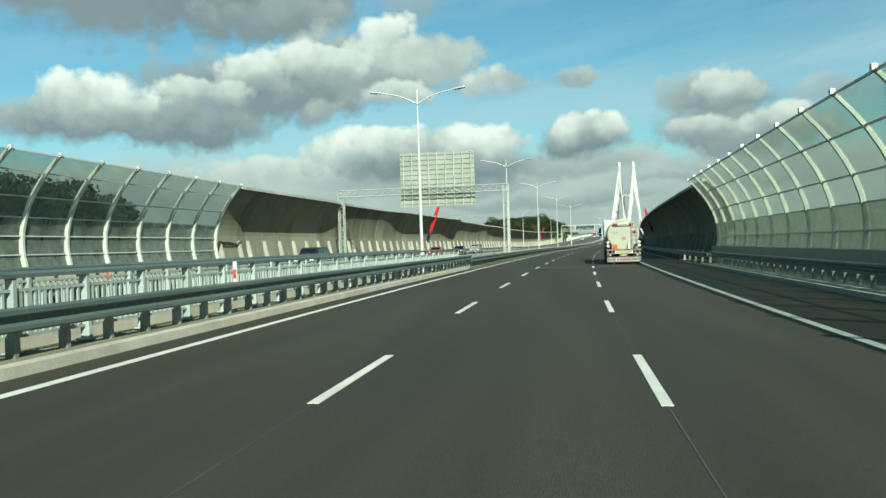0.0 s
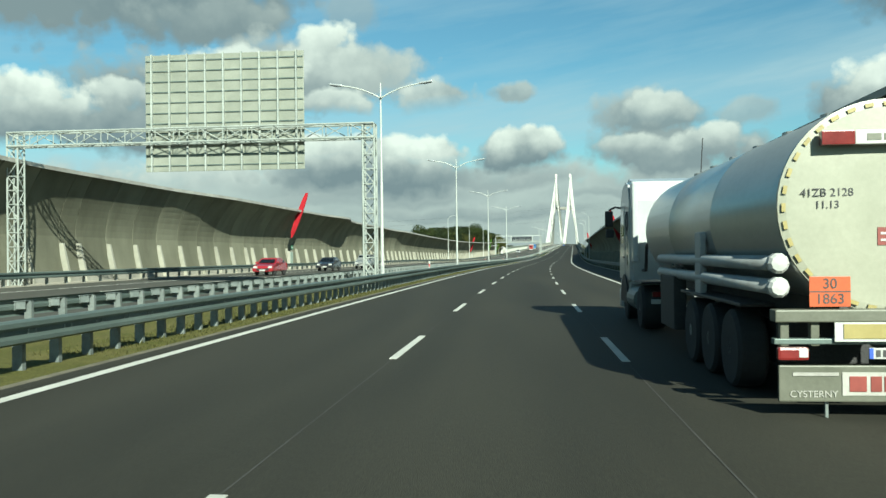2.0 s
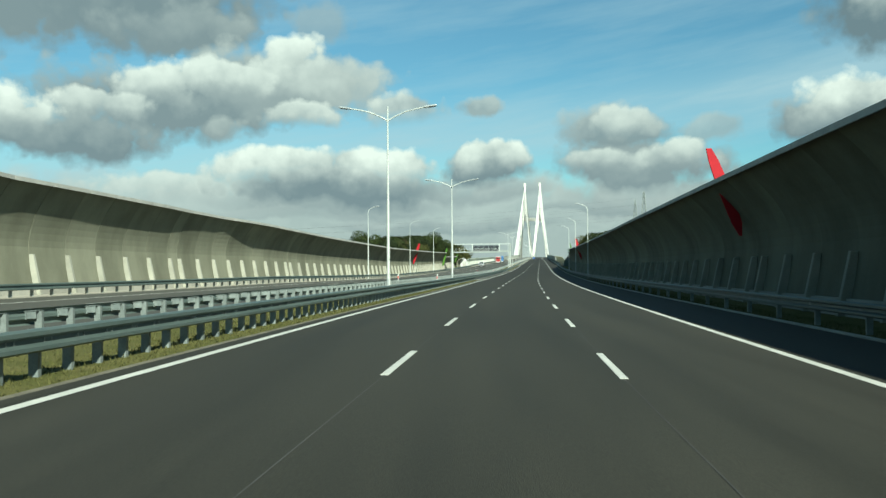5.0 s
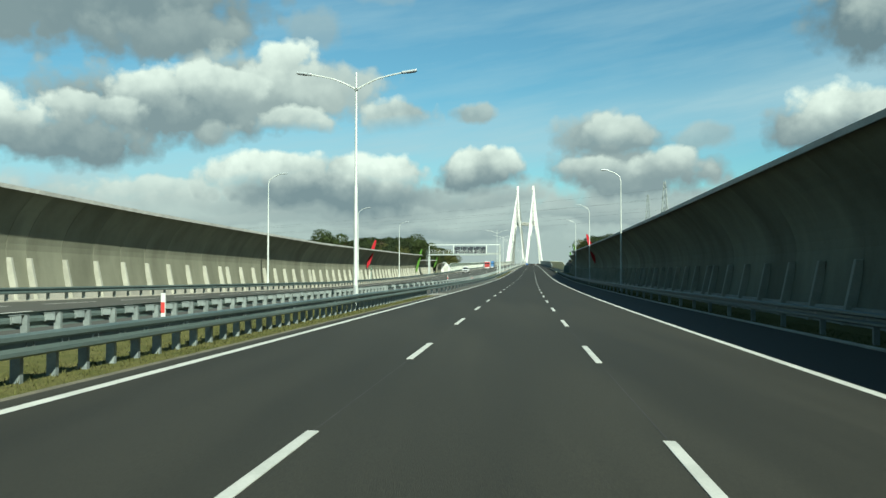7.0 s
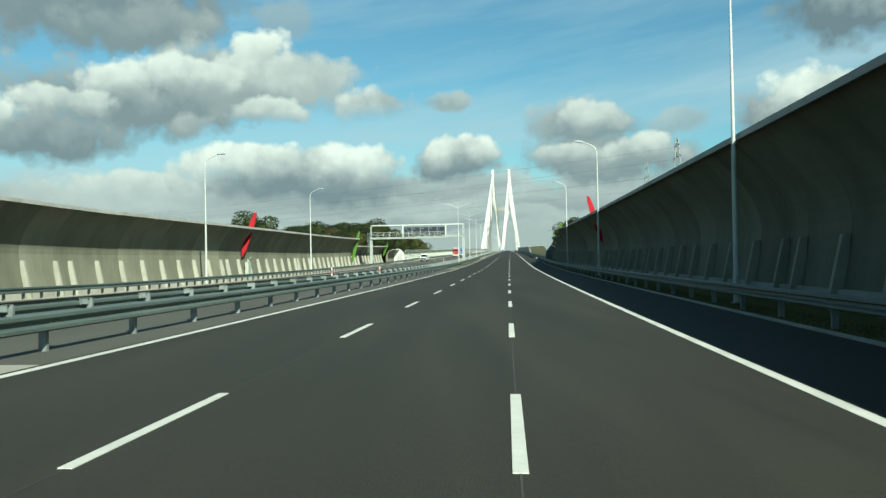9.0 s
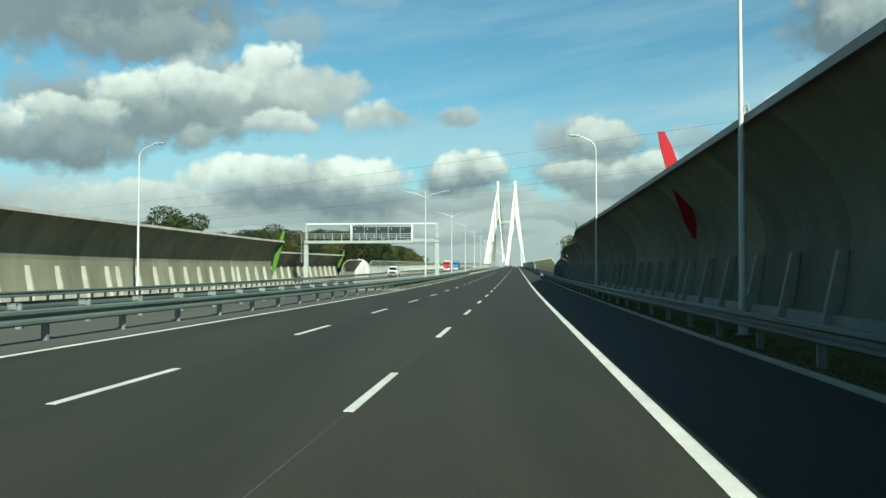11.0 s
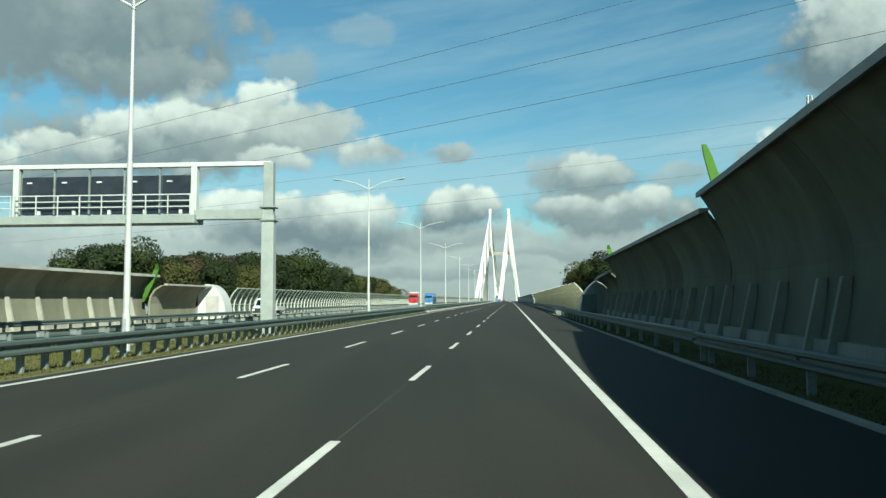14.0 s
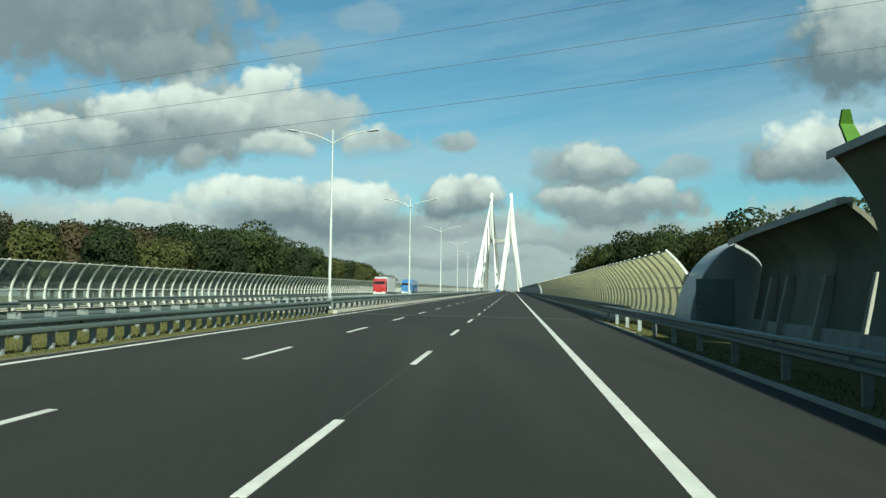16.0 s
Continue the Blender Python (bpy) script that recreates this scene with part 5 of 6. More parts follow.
for s, d, kind, size in ((485, -68, 0, 1.14), (475, -69, 3, 0.98), (494, -71, 0, 0.94), (32, -44, 3, 0.72), (41, -47, 3, 0.7), (50, -46, 0, 0.62), (24, -50, 5, 0.72), (36, -52, 5, 0.75), (28, -55, 3, 0.8), (46, -53, 5, 0.7), (56, -50, 3, 0.85), (48, -43, 3, 0.86), (55, -44, 5, 0.80), (61, -45, 3, 0.9), (67, -46, 5, 0.82), (72, -47, 3, 0.84), (44, -44, 5, 0.8)):
    plant(s, d, kind, size)


# ---------- green exit sign on a wall ----------
def exit_sign(s, d, z, spin):
    e = thing("emergency_sign", stand(s, d, z, spin), "small green emergency sign on the noise wall", "sign", "emergency signs on the walls")
    bm = bmesh.new()
    box(bm, (0, 0, 0.25), (0.9, 0.03, 0.45), None, 0.01)
    plate = part("plate", bm, "exit_green", e)
    for x, w in ((-0.22, 0.22), (0.18, 0.34)):
        bm = bmesh.new()
        box(bm, (x, -0.018, 0.25), (w, 0.008, 0.2))
        part("mark", bm, "white", plate, "pale mark on the sign")
    bm = bmesh.new()
    box(bm, (0, 0.06, 0.1), (0.06, 0.09, 0.8))
    part("bracket", bm, "zinc", e)


def escape_door(s, d):
    e = thing("escape_door", stand(s, d, 0.0, 90), "pale mint-green escape door in the noise wall", "door", "escape doors in the walls")
    bm = bmesh.new()
    box(bm, (0, 0.0, 1.02), (1.3, 0.34, 2.2), None, 0.02)
    part("frame", bm, "concrete", e)
    bm = bmesh.new()
    box(bm, (0, -0.18, 1.0), (1.0, 0.05, 2.05), None, 0.01)
    leaf = part("leaf", bm, "mint", e, "pale mint door leaf")
    bm = bmesh.new()
    box(bm, (0.38, -0.23, 1.05), (0.14, 0.06, 0.04))
    part("handle", bm, "zinc", leaf)


for s_, d_ in ((146.3, -27.28), (344.6, -27.1)):
    escape_door(s_, d_)
    exit_sign(s_ - 0.1, d_ + 0.3, 2.35, 90)


# ---------- grass blades on the verges ----------
def blades(name, runs, n, seed):
    r = random.Random(seed)
    vs, fs = [], []
    total = sum(b - a for a, b, _, _ in runs)
    for a, b, d0, d1 in runs:
        for _ in range(int(n * (b - a) / total)):
            p = at(r.uniform(a, b), r.uniform(d0, d1), -0.03)
            h, w, lean = r.uniform(0.04, 0.11), r.uniform(0.008, 0.02), r.uniform(-0.06, 0.06)
            c, q_ = math.cos(r.uniform(0, 6.28)) * w, math.sin(r.uniform(0, 6.28)) * w
            i = len(vs)
            vs += [p + Vector((c, q_, 0)), p - Vector((c, q_, 0)), p + Vector((lean, r.uniform(-0.06, 0.06), h))]
            fs.append((i, i + 1, i + 2))
    me = bpy.data.meshes.new(name)
    me.from_pydata(vs, [], fs)
    me.materials.append(M["grass_blade"])
    tagged(new(name, me), "short yellowish grass blades on the verge", "grass", kind="stuff")


blades("verge_grass", [(60, GAP_A - 1, -6.3, -4.66), (GAP_B + 1, 500, -6.3, -4.66), (62, 500, 10.95, 12.6), (70, GAP_A, -9.5, -6.3), (GAP_B, 500, -9.5, -6.3)], 120000, 3)


# ---------- vehicles ----------
def text_part(name, words, size, m, material, parent):
    """Flat lettering in the built-in font, facing local -y."""
    cu = bpy.data.curves.new(name, "FONT")
    cu.body, cu.size, cu.align_x, cu.align_y, cu.extrude = words, size, "CENTER", "CENTER", 0.003
    ob = new(name, cu)
    me = bpy.data.meshes.new_from_object(ob.evaluated_get(bpy.context.evaluated_depsgraph_get()))
    bpy.data.objects.remove(ob)
    me.materials.clear()
    me.materials.append(M[material])
    return part(name, me, material, parent, pose_m=m @ Matrix.Rotation(radians(90), 4, "X"))


def bpart(name, c, size, material, parent, bevel=0.0, label="", turn=None):
    bm = bmesh.new()
    box(bm, c, size, turn, bevel)
    return part(name, bm, material, parent, label)


def wheel(parent, x, y, r, w, rim="zinc"):
    """A wheel on the x axis: tyre with a rounded tread, and a dished rim with a hub."""
    m = Matrix.Translation((x, y, r)) @ Matrix.Rotation(radians(90), 4, "Z")
    bm = bmesh.new()
    lathe(bm, [(r * 0.58, -w / 2), (r * 0.9, -w / 2), (r * 0.985, -w * 0.38), (r, -w * 0.2), (r, w * 0.2), (r * 0.985, w * 0.38), (r * 0.9, w / 2), (r * 0.58, w / 2)], 24, m)
    t = part("wheel", bm, "rubber", parent, "black rubber tyre")
    bm = bmesh.new()
    lathe(bm, [(r * 0.6, -w * 0.44), (r * 0.52, -w * 0.36), (r * 0.2, -w * 0.30), (r * 0.18, -w * 0.5), (0.02, -w * 0.5), (0.02, w * 0.5), (r * 0.18, w * 0.5), (r * 0.2, w * 0.30), (r * 0.52, w * 0.36), (r * 0.6, w * 0.44)], 16, m)
    part("rim", bm, rim, t)


def tanker(m):
    e = thing("tanker_lorry", m, "white tractor unit with a pale cylindrical fuel tank trailer", "lorry")
    R_, Z_ = 1.14, 2.22
    # tank shell
    bm = bmesh.new()
    lathe(bm, [(0.05, 0.30), (R_ * 0.97, 0.30), (R_, 0.34), (R_, 3.6), (R_ + 0.012, 3.62), (R_ + 0.012, 3.70), (R_, 3.72), (R_, 7.2), (R_ + 0.012, 7.22), (R_ + 0.012, 7.30), (R_, 7.32),
               (R_, 10.4), (R_ * 0.97, 10.65), (R_ * 0.88, 10.9), (R_ * 0.6, 11.1), (0.05, 11.2)], 48, Matrix.Translation((0, 0, Z_)))
    tank = part("tank", bm, "tank", e, "pale polished cylindrical tank", smooth=False)
    for poly in tank.data.polygons:
        poly.use_smooth = abs(poly.normal.y) < 0.9
    bm = bmesh.new()
    lathe(bm, [(0.02, 0.262), (R_ * 0.5, 0.268), (R_ * 0.93, 0.285), (R_ * 1.005, 0.30), (R_ * 1.005, 0.36), (R_ * 0.9, 0.36)], 48, Matrix.Translation((0, 0, Z_)))
    end = part("tank_end", bm, "tank_end", tank, "cream painted rear end of the tank")
    for k in range(36):
        a = 2 * math.pi * k / 36
        bm = bmesh.new()
        box(bm, (math.cos(a) * R_ * 0.955, 0.272, Z_ + math.sin(a) * R_ * 0.955), (0.042, 0.012, 0.09), Matrix.Rotation(-a, 3, "Y"))
        part("reflector_dash", bm, "yellow", end)
    text_part("lettering", "41ZB 2128", 0.122, Matrix.Translation((-0.64, 0.262, Z_ + 0.15)), "dark_letter", end)
    text_part("lettering", "11.13", 0.115, Matrix.Translation((-0.64, 0.262, Z_ + 0.02)), "dark_letter", end)
    bpart("hazard_label", (0.02, 0.262, Z_ - 0.32), (0.30, 0.01, 0.19), "dark_red", end, label="small red label")
    for k in range(2):
        bpart("label_bar", (0.02, 0.256, Z_ - 0.29 - 0.07 * k), (0.24, 0.006, 0.025), "white", end)
    bpart("hazard_diamond", (0.80, 0.262, Z_ + 0.14), (0.24, 0.01, 0.24), "red_lamp", end, 0.0, "red hazard diamond", Matrix.Rotation(radians(45), 3, "Y"))
    # lamp board at the top
    bd = bpart("lamp_board", (0.0, 0.18, Z_ + 0.72), (0.78, 0.10, 0.15), "white", e, 0.01, "pale name board")
    for k, (x, w) in enumerate(((-0.2, 0.14), (-0.05, 0.1), (0.08, 0.1), (0.22, 0.12))):
        bpart("name_bar", (x, 0.127, Z_ + 0.72), (w, 0.006, 0.07), "bumper", bd)
    for x in (-0.56, 0.56):
        bpart("lamp", (x, 0.18, Z_ + 0.72), (0.34, 0.11, 0.15), "red_lamp", bd, 0.01, "red marker lamp")
    # orange plate
    op = bpart("orange_plate", (-0.66, 0.16, 1.42), (0.42, 0.012, 0.32), "orange", e, 0.004, "orange hazard plate with black numbers")
    bpart("plate_rim", (-0.66, 0.154, 1.42), (0.42, 0.006, 0.012), "dark_letter", op)
    text_part("number", "30", 0.15, Matrix.Translation((-0.66, 0.152, 1.50)), "dark_letter", op)
    text_part("number", "1863", 0.15, Matrix.Translation((-0.66, 0.152, 1.34)), "dark_letter", op)
    # ladder
    ld = bpart("ladder", (0.62, 0.12, 2.45), (0.035, 0.035, 2.6), "zinc", e, 0.0, "steel ladder up the tank's rear")
    bpart("ladder_side", (1.0, 0.12, 2.45), (0.035, 0.035, 2.6), "zinc", ld)
    for k in range(8):
        bpart("rung", (0.81, 0.12, 1.35 + 0.31 * k), (0.36, 0.03, 0.03), "zinc", ld)
    bpart("top_hoop", (0.81, 0.3, 3.72), (0.42, 0.4, 0.03), "zinc", ld)
    # rear frame
    fr = bpart("rear_frame", (0, 0.16, 1.17), (2.5, 0.22, 0.13), "bumper", e, 0.015, "grey-green rear crossbeam")
    bpart("rear_frame_lower", (0, 0.16, 0.90), (2.5, 0.12, 0.06), "zinc_dark", fr, 0.01)
    for x in (-1.14, -0.83, 0.83, 1.14):
        bpart("frame_upright", (x, 0.16, 1.0), (0.09, 0.1, 0.30), "bumper", fr, 0.01)
    bpart("reflector_board", (0, 0.07, 1.01), (1.30, 0.02, 0.22), "white", fr, 0.005, "pale board with a yellow reflector")
    bpart("reflector", (0, 0.055, 1.01), (1.12, 0.012, 0.15), "yellow", fr)
    for x in (-1, 1):
        lp = bpart("rear_lamp", (x * 1.08, 0.05, 0.78), (0.32, 0.08, 0.14), "red_lamp", e, 0.03, "red rear lamp cluster")
        bpart("lens", (x * 0.98, 0.01, 0.79), (0.09, 0.01, 0.09), "white", lp)
    pl = bpart("number_plate", (-0.05, 0.06, 0.78), (0.52, 0.015, 0.115), "white", e, 0.004, "white number plate")
    bpart("plate_strip", (-0.29, 0.05, 0.78), (0.04, 0.008, 0.11), "blue_strip", pl)
    for k in range(6):
        bpart("plate_bar", (-0.22 + 0.07 * k + (0.03 if k > 2 else 0), 0.05, 0.78), (0.045, 0.006, 0.07), "dark_letter", pl)
    bp = bpart("bumper_board", (0, 0.05, 0.47), (2.46, 0.05, 0.38), "bumper", e, 0.015, "olive-grey bumper board with a pale name panel")
    bpart("name_panel", (-0.02, 0.02, 0.47), (1.15, 0.012, 0.24), "coping", bp, 0.0)
    for k, (x, w, c) in enumerate(((-0.44, 0.17, "dark_red"), (-0.26, 0.11, "dark_red"), (-0.12, 0.12, "dark_red"), (0.02, 0.12, "dark_red"), (0.16, 0.12, "dark_red"), (0.30, 0.12, "dark_red"), (0.44, 0.11, "dark_red"))):
        bpart("name_shape", (x, 0.010, 0.47), (w, 0.008, 0.16), c, bp, 0.003)
    text_part("word", "CYSTERNY", 0.10, Matrix.Translation((-0.88, 0.018, 0.36)), "coping", bp)
    bpart("address_bar", (-0.86, 0.018, 0.57), (0.46, 0.008, 0.035), "coping", bp)
    bpart("address_bar", (0.86, 0.018, 0.57), (0.42, 0.008, 0.03), "coping", bp)
    bpart("address_bar", (0.86, 0.018, 0.36), (0.50, 0.008, 0.05), "coping", bp)
    bpart("stay_rod", (-0.73, 0.1, 0.20), (0.03, 0.03, 0.2), "zinc", bp)
    # cone on the rear frame
    bm = bmesh.new()
    lathe(bm, [(0.16, 0.0), (0.16, 0.03), (0.11, 0.035), (0.085, 0.16), (0.06, 0.34), (0.03, 0.46), (0.02, 0.46)], 14, Matrix.Translation((0.36, 0.12, 1.235)) @ Matrix.Rotation(radians(90), 4, "X"))
    part("traffic_cone", bm, "hose", e, "faded traffic cone strapped to the frame")
    # side pipes with white caps, on both sides
    for x in (-1, 1):
        for z in (1.62, 1.36):
            bm = bmesh.new()
            tube(bm, [(x * 1.13, 0.45, z), (x * 1.13, 8.3, z)], 0.088, 14)
            pp_ = part("side_pipe", bm, "hose", e, "grey hose tube along the tank", smooth=True)
            bm = bmesh.new()
            lathe(bm, [(0.02, 0.28), (0.085, 0.29), (0.115, 0.33), (0.115, 0.42), (0.085, 0.47)], 10, Matrix.Translation((x * 1.13, 0, z)))
            part("cap", bm, "white", pp_, "white plastic cap")
        bpart("side_strut", (x * 1.16, 4.3, 1.55), (0.10, 0.42, 1.0), "hose", e, 0.02, "pale tank saddle plate")
        bpart("side_box", (x * 1.13, 7.0, 0.85), (0.22, 1.5, 0.95), "chassis", e, 0.02, "dark side locker")
        bpart("chassis_rail", (x * 0.5, 5.6, 1.12), (0.16, 10.6, 0.22), "chassis", e, 0.01)
        bpart("mudguard", (x * 1.05, 3.5, 1.1), (0.42, 4.0, 0.05), "black", e, 0.02)
        for y in (2.2, 3.5, 4.8):
            wheel(e, x * 1.04, y, 0.51, 0.38)
        for y in (10.7,):
            wheel(e, x * 0.98, y, 0.50, 0.55)
        wheel(e, x * 1.05, 13.75, 0.50, 0.32)
        bpart("tractor_rail", (x * 0.42, 12.2, 0.85), (0.12, 4.6, 0.24), "chassis", e, 0.01)
        bm = bmesh.new()
        tube(bm, [(x * 1.02, 11.5, 0.62), (x * 1.02, 12.9, 0.62)], 0.28, 16)
        part("fuel_tank", bm, "zinc", e, "dull metal fuel tank")
        bpart("wheel_guard", (x * 1.03, 10.7, 1.07), (0.55, 1.25, 0.06), "black", e, 0.03)
        bpart("tractor_lamp", (x * 0.95, 10.0, 0.82), (0.26, 0.06, 0.12), "red_lamp", e, 0.02)
        bpart("tractor_plate", (x * 0.95, 9.98, 0.66), (0.3, 0.02, 0.1), "white", e, 0.0)
    bpart("axle_block", (0, 3.5, 0.62), (1.5, 3.4, 0.55), "chassis", e, 0.02)
    bpart("coupling", (0, 10.6, 1.05), (1.2, 1.8, 0.2), "chassis", e, 0.03)
    # cab
    side_line = [(12.75, 0.95), (12.75, 3.05), (12.95, 3.55), (13.5, 3.66), (14.3, 3.52), (14.72, 3.10), (15.02, 2.05), (15.08, 1.2), (15.08, 0.95)]
    bm = bmesh.new()
    extrude(bm, side_line, -1.22, 1.22, "x")
    bmesh.ops.bevel(bm, geom=[ed for ed in bm.edges if abs(ed.verts[0].co.x - ed.verts[1].co.x) < 0.01], offset=0.09, segments=3, affect="EDGES")
    cab = part("cab", bm, "cab", e, "white lorry cab with a tall roof", smooth=False)
    bpart("cab_lower", (0, 14.0, 0.80), (2.40, 2.1, 0.42), "cab", cab, 0.05)
    bpart("front_bumper", (0, 15.0, 0.50), (2.44, 0.36, 0.5), "cab", cab, 0.06)
    bpart("windscreen", (0, 14.86, 2.45), (2.2, 0.06, 0.95), "window", cab, 0.02, turn=Matrix.Rotation(radians(-16), 3, "X"))
    for x in (-1, 1):
        bm = bmesh.new()
        extrude(bm, [(14.55, 1.98), (14.42, 2.85), (13.85, 2.85), (13.85, 2.0)], x * 1.228, x * 1.24, "x")
        part("side_window", bm, "window", cab)
        bm = bmesh.new()
        extrude(bm, [(14.78, 1.05), (14.70, 1.95), (14.5, 2.95), (13.72, 2.95), (13.72, 1.05)], x * 1.222, x * 1.232, "x")
        dr = part("door", bm, "cab", cab)
        bpart("handle", (x * 1.245, 13.85, 1.62), (0.02, 0.16, 0.05), "black", dr)
        bm = bmesh.new()
        n_ = 14
        extrude(bm, [(13.75 + 0.72 * math.cos(math.pi * k / n_), 0.45 + 0.72 * math.sin(math.pi * k / n_)) for k in range(n_ + 1)], x * 1.225, x * 1.26, "x")
        part("wheel_arch", bm, "black", cab)
        bm = bmesh.new()
        tube(bm, [(x * 1.18, 14.6, 2.95), (x * 1.35, 14.85, 3.0), (x * 1.52, 14.9, 2.92)], 0.03, 6)
        mi = part("mirror", bm, "black", cab, "black wing mirror on a bent arm")
        bpart("mirror_head", (x * 1.52, 14.9, 2.68), (0.22, 0.14, 0.44), "black", mi, 0.04)
        bpart("mirror_small", (x * 1.50, 14.9, 2.28), (0.22, 0.14, 0.24), "black", mi, 0.04)
        bpart("roof_fairing", (x * 1.12, 12.62, 2.5), (0.14, 0.5, 2.0), "cab", cab, 0.04)
        bpart("marker", (x * 1.222, 13.3, 1.55), (0.015, 0.16, 0.26), "bumper", cab)
    bm = bmesh.new()
    tube(bm, [(-1.225, 13.25 + 0.19 * math.cos(2 * math.pi * k / 24), 2.55 + 0.24 * math.sin(2 * math.pi * k / 24)) for k in range(25)], 0.018, 6)
    part("round_emblem", bm, "dark_letter", cab, "dark ring emblem on the cab's side")
    bm = bmesh.new()
    tube(bm, [(-0.9, 12.7, 1.3), (-0.9, 12.2, 1.3), (-0.9, 12.0, 1.9), (-0.9, 11.7, 1.95)], 0.04, 8)
    part("air_line", bm, "black", e)
    bm = bmesh.new()
    tube(bm, [(0.6, 13.0, 3.6), (0.62, 12.8, 4.6)], 0.012, 5)
    part("aerial", bm, "black", cab)
    for k in range(6):
        bm = bmesh.new()
        tube(bm, [(0.0, 1.5 + 1.55 * k, Z_ + R_ - 0.02), (0.0, 1.5 + 1.55 * k, Z_ + R_ + 0.03)], 0.28, 14)
        part("hatch", bm, "hose", tank)
    low = ("rear_frame", "rear_lamp", "number_plate", "bumper_board", "orange_plate", "traffic_cone", "ladder")
    for ob in e.children:
        if ob.name.split(".")[0] in low:
            ob.location.z -= 0.1
    return e


tanker(stand(55.35, 6.02))


def car(m, paint, label, kind="car", style="hatch"):
    """A car that faces local +y, with its middle at the origin."""
    e = thing("car" if kind == "car" else kind, m, label, kind, "vehicles on the motorway")
    L, W_, H = {"hatch": (4.1, 1.70, 1.45), "van": (4.6, 1.82, 1.75), "suv": (4.6, 1.85, 1.72), "saloon": (4.5, 1.76, 1.43)}[style]
    a = L / 2
    if style in ("van", "suv"):
        line = [(-a, 0.35), (-a, 1.0), (-a + 0.08, H - 0.12), (-a + 0.35, H), (0.55, H), (1.25, 1.12 if style == "van" else 1.08), (a - 0.12, 0.86), (a, 0.62), (a, 0.35)]
    else:
        line = [(-a, 0.35), (-a, 0.95), (-a + 0.25, 1.05), (-a + 0.85, H - 0.06), (-a + 1.4, H), (0.25, H - 0.02), (1.0, 0.98), (a - 0.15, 0.80), (a, 0.60), (a, 0.35)]
    bm = bmesh.new()
    extrude(bm, line, -W_ / 2, W_ / 2, "x")
    for v_ in bm.verts:
        if v_.co.z > 1.02:
            v_.co.x *= 0.80
    bmesh.ops.bevel(bm, geom=list(bm.edges), offset=0.06, segments=2, affect="EDGES")
    body = part("body", bm, paint, e, smooth=False)
    z0, z1 = 1.04, H - 0.12
    front = (0.98, 0.42) if style not in ("van", "suv") else (1.2, 0.72)
    bm = bmesh.new()
    wv = [bm.verts.new(p) for p in ((-W_ * 0.40, front[0] + 0.03, z0), (W_ * 0.40, front[0] + 0.03, z0), (W_ * 0.34, front[1] + 0.04, z1), (-W_ * 0.34, front[1] + 0.04, z1))]
    bm.faces.new(wv)
    bmesh.ops.solidify(bm, geom=bm.faces, thickness=0.05)
    part("windscreen", bm, "window", body)
    for x in (-1, 1):
        bm = bmesh.new()
        ys = (-a + 0.5, front[0] - 0.12, front[1] - 0.05, -a + 0.8)
        zs = (z0, z0, z1, z1)
        xs = (W_ * 0.455, W_ * 0.455, W_ * 0.405, W_ * 0.405)
        bm.faces.new([bm.verts.new((x * xx, yy, zz)) for xx, yy, zz in zip(xs, ys, zs)])
        bmesh.ops.solidify(bm, geom=bm.faces, thickness=0.04)
        part("side_window", bm, "window", body)
        bpart("headlamp", (x * W_ * 0.36, a - 0.06, 0.70), (0.34, 0.14, 0.16), "white", body, 0.03)
        bpart("rear_lamp", (x * W_ * 0.40, -a + 0.03, 0.88), (0.22, 0.1, 0.2), "red_lamp", body, 0.02)
        bpart("mirror", (x * (W_ / 2 + 0.06), front[0] - 0.15, 1.08), (0.16, 0.1, 0.13), paint, body, 0.03)
        for y in (-a + 0.8, a - 0.82):
            wheel(e, x * (W_ / 2 - 0.12), y, 0.31, 0.21)
    bm = bmesh.new()
    bm.faces.new([bm.verts.new(p) for p in ((-W_ * 0.36, -a + (0.03 if style in ("van", "suv") else 0.3), z0 + 0.08), (W_ * 0.36, -a + (0.03 if style in ("van", "suv") else 0.3), z0 + 0.08), (W_ * 0.33, -a + (0.1 if style in ("van", "suv") else 0.8), z1), (-W_ * 0.33, -a + (0.1 if style in ("van", "suv") else 0.8), z1))])
    bmesh.ops.solidify(bm, geom=bm.faces, thickness=0.05)
    part("rear_window", bm, "window", body)
    bpart("grille", (0, a - 0.02, 0.52), (W_ * 0.62, 0.06, 0.16), "black", body, 0.01)
    bpart("number_plate", (0, a + 0.015, 0.46), (0.5, 0.02, 0.11), "white", body)
    bpart("number_plate", (0, -a - 0.01, 0.70), (0.5, 0.02, 0.11), "white", body)
    return e


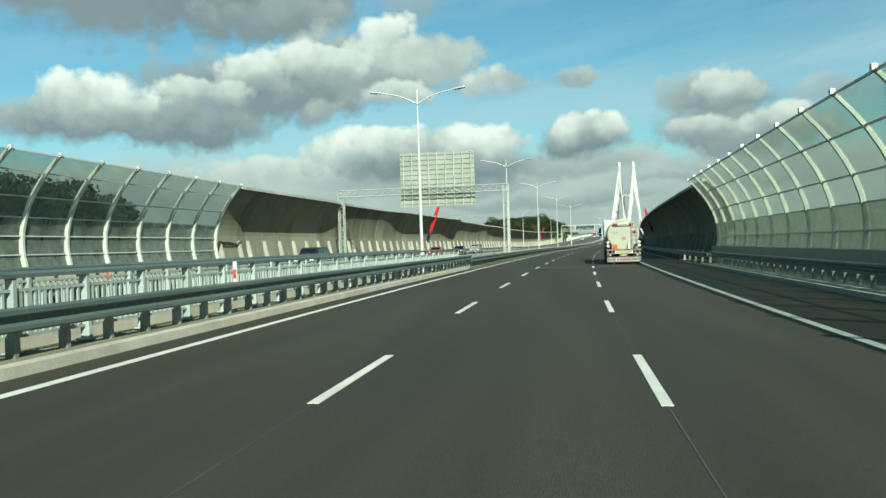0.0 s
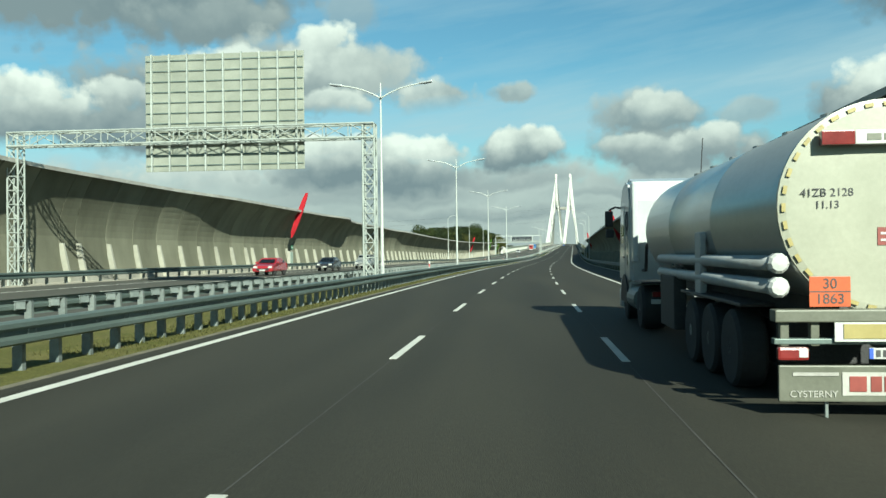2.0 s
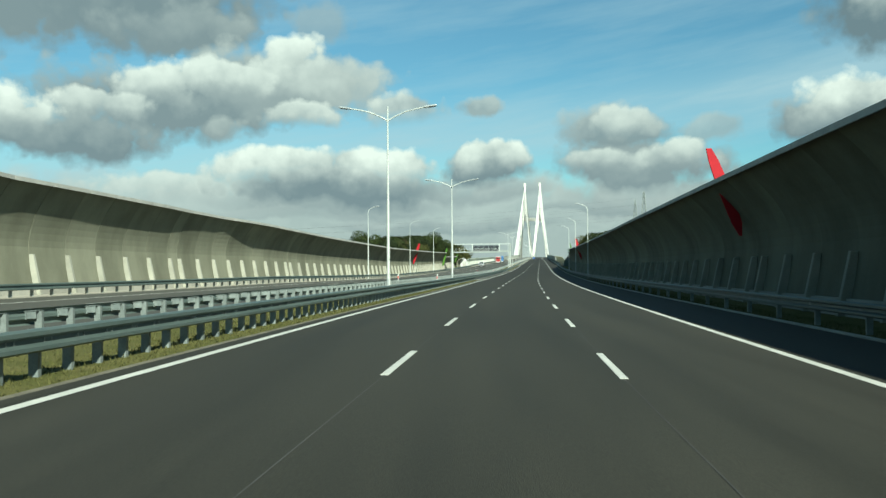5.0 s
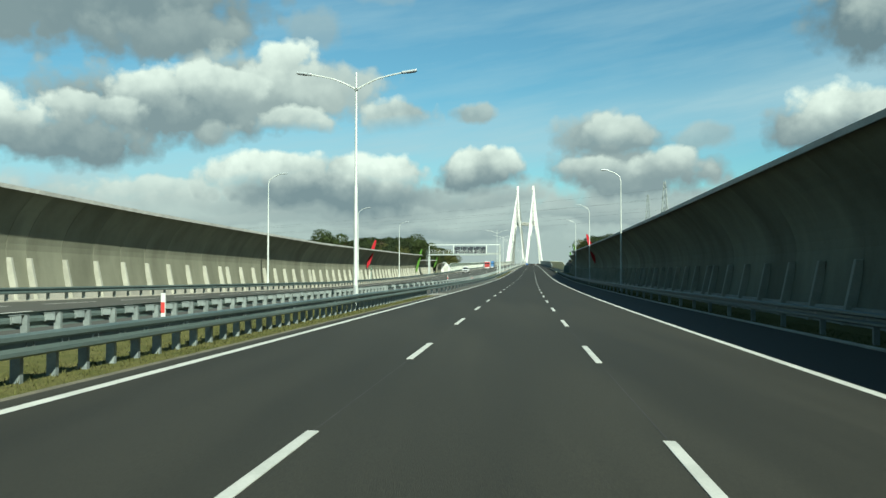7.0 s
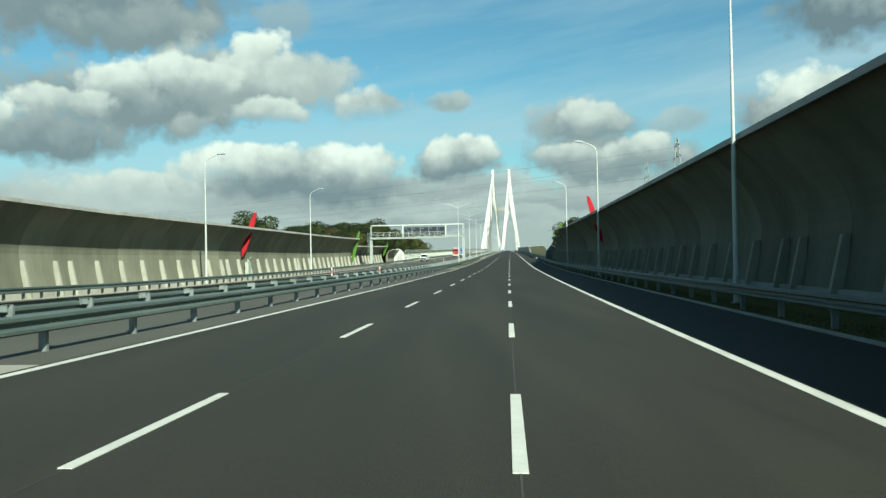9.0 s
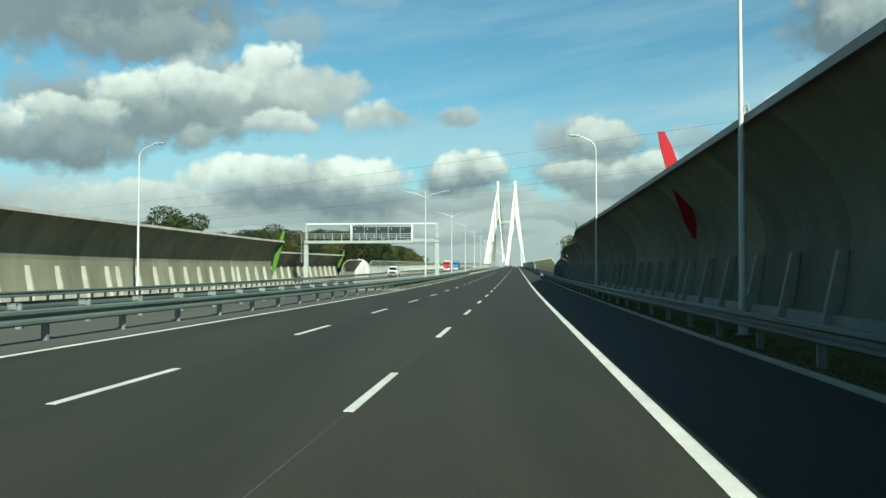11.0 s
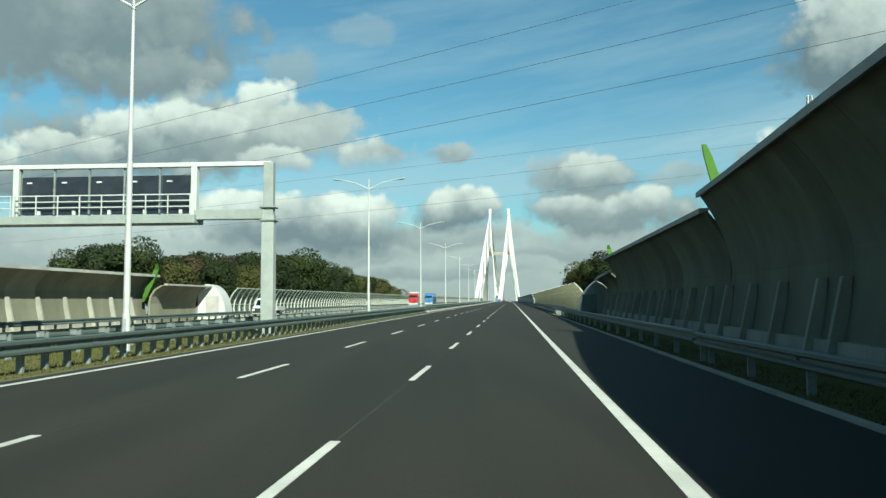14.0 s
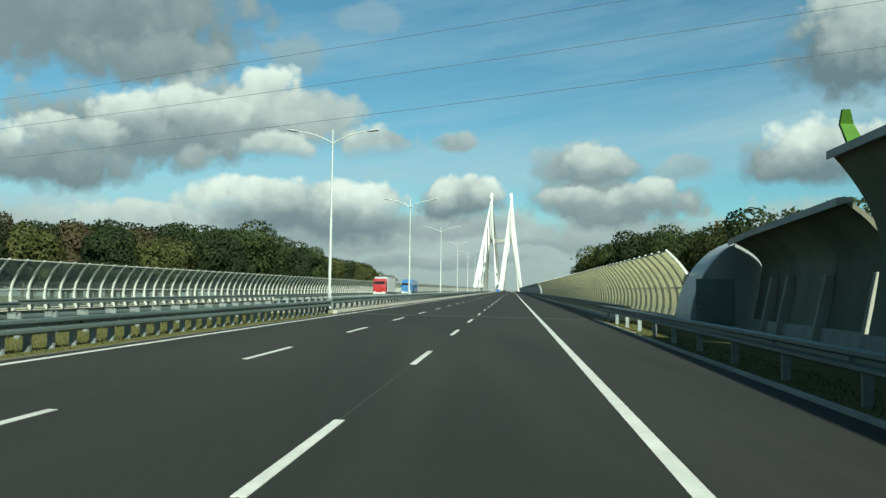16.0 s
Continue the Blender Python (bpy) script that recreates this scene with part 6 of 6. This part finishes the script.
def lorry(m, paint, label):
    e = thing("lorry", m, label, "lorry", "vehicles on the motorway")
    bm = bmesh.new()
    extrude(bm, [(3.9, 0.6), (3.9, 3.4), (4.3, 3.6), (5.7, 3.45), (6.1, 2.0), (6.1, 0.6)], -1.22, 1.22, "x")
    bmesh.ops.bevel(bm, geom=list(bm.edges), offset=0.07, segments=2, affect="EDGES")
    cab = part("cab", bm, paint, e)
    bpart("windscreen", (0, 5.98, 2.55), (2.1, 0.08, 0.9), "window", cab, 0.02, turn=Matrix.Rotation(radians(-14), 3, "X"))
    bpart("bumper", (0, 6.1, 0.65), (2.4, 0.2, 0.5), "white", cab, 0.04)
    for x in (-1, 1):
        bpart("headlamp", (x * 0.9, 6.14, 0.95), (0.4, 0.1, 0.2), "white", cab, 0.03)
        bpart("mirror", (x * 1.4, 5.7, 2.4), (0.2, 0.1, 0.5), "black", cab, 0.03)
    tr = bpart("trailer", (0, -1.9, 2.45), (2.5, 11.2, 2.9), "truck_blue" if "blue" in paint else "hose", e, 0.05)
    bpart("trailer_floor", (0, -1.9, 0.95), (2.3, 11.0, 0.2), "chassis", tr)
    for y in (-5.5, -4.2, 2.8, 5.2):
        for x in (-1.02, 1.02):
            wheel(e, x, y, 0.5, 0.34)
    return e


def pickup(m):
    e = thing("pickup_truck", m, "white flatbed pickup truck with its headlamps on", "pickup truck", "vehicles on the motorway")
    bm = bmesh.new()
    extrude(bm, [(0.1, 0.45), (0.1, 2.0), (0.3, 2.12), (1.1, 2.08), (1.75, 1.25), (2.4, 1.08), (2.55, 0.8), (2.55, 0.45)], -0.95, 0.95, "x")
    for v_ in bm.verts:
        if v_.co.z > 1.3:
            v_.co.x *= 0.86
    bmesh.ops.bevel(bm, geom=list(bm.edges), offset=0.06, segments=2, affect="EDGES")
    cab = part("cab", bm, "car_white", e)
    bm = bmesh.new()
    bm.faces.new([bm.verts.new(p) for p in ((-0.84, 1.72, 1.32), (0.84, 1.72, 1.32), (0.72, 1.16, 2.0), (-0.72, 1.16, 2.0))])
    bmesh.ops.solidify(bm, geom=bm.faces, thickness=0.06)
    part("windscreen", bm, "window", cab)
    bpart("grille", (0, 2.54, 0.80), (1.78, 0.08, 0.5), "black", cab, 0.02)
    for x in (-1, 1):
        bpart("headlamp", (x * 0.76, 2.55, 0.86), (0.26, 0.1, 0.22), "white", cab, 0.03)
        bpart("mirror", (x * 1.08, 1.45, 1.4), (0.16, 0.1, 0.26), "black", cab, 0.03)
        bpart("side_window", (x * 0.88, 0.9, 1.62), (0.04, 0.9, 0.5), "window", cab)
        for y in (-1.9, 1.75):
            wheel(e, x * 0.85, y, 0.35, 0.22)
    bed = bpart("flatbed", (0, -1.5, 0.92), (2.05, 3.1, 0.12), "hose", e, 0.01)
    for x in (-1.0, 1.0):
        bpart("side_board", (x, -1.5, 1.12), (0.05, 3.1, 0.32), "hose", bed, 0.01)
    bpart("chassis", (0, -0.9, 0.66), (0.9, 4.2, 0.3), "chassis", e)


car(stand(115.0, -19.4, 0.0, 180), "car_red", "small red hatchback coming the other way", style="hatch")
car(stand(152.4, -19.4, 0.0, 180), "car_silver", "silver-grey people carrier coming the other way", style="van")
car(stand(60.0, -19.4, 0.0, 180), "car_black", "black estate car coming the other way", style="suv")
car(stand(134.5, -19.4, 0.0, 180), "car_black", "dark hatchback following in the opposite lanes", style="hatch")
pickup(stand(478.0, -19.5, 0.0, 180))
lorry(stand(618.0, -19.4, 0.0, 180), "truck_red", "red lorry with a grey trailer coming off the bridge")
lorry(stand(660.0, -19.4, 0.0, 180), "truck_blue", "blue lorry with a blue trailer coming off the bridge")
car(stand(905.0, 1.9), "car_black", "dark car far ahead on the carriageway", style="saloon")
car(stand(880.0, 5.6), "car_silver", "grey car far ahead on the carriageway", style="hatch")
car(stand(940.0, -1.9), "car_blue", "blue car far ahead on the carriageway", style="suv")
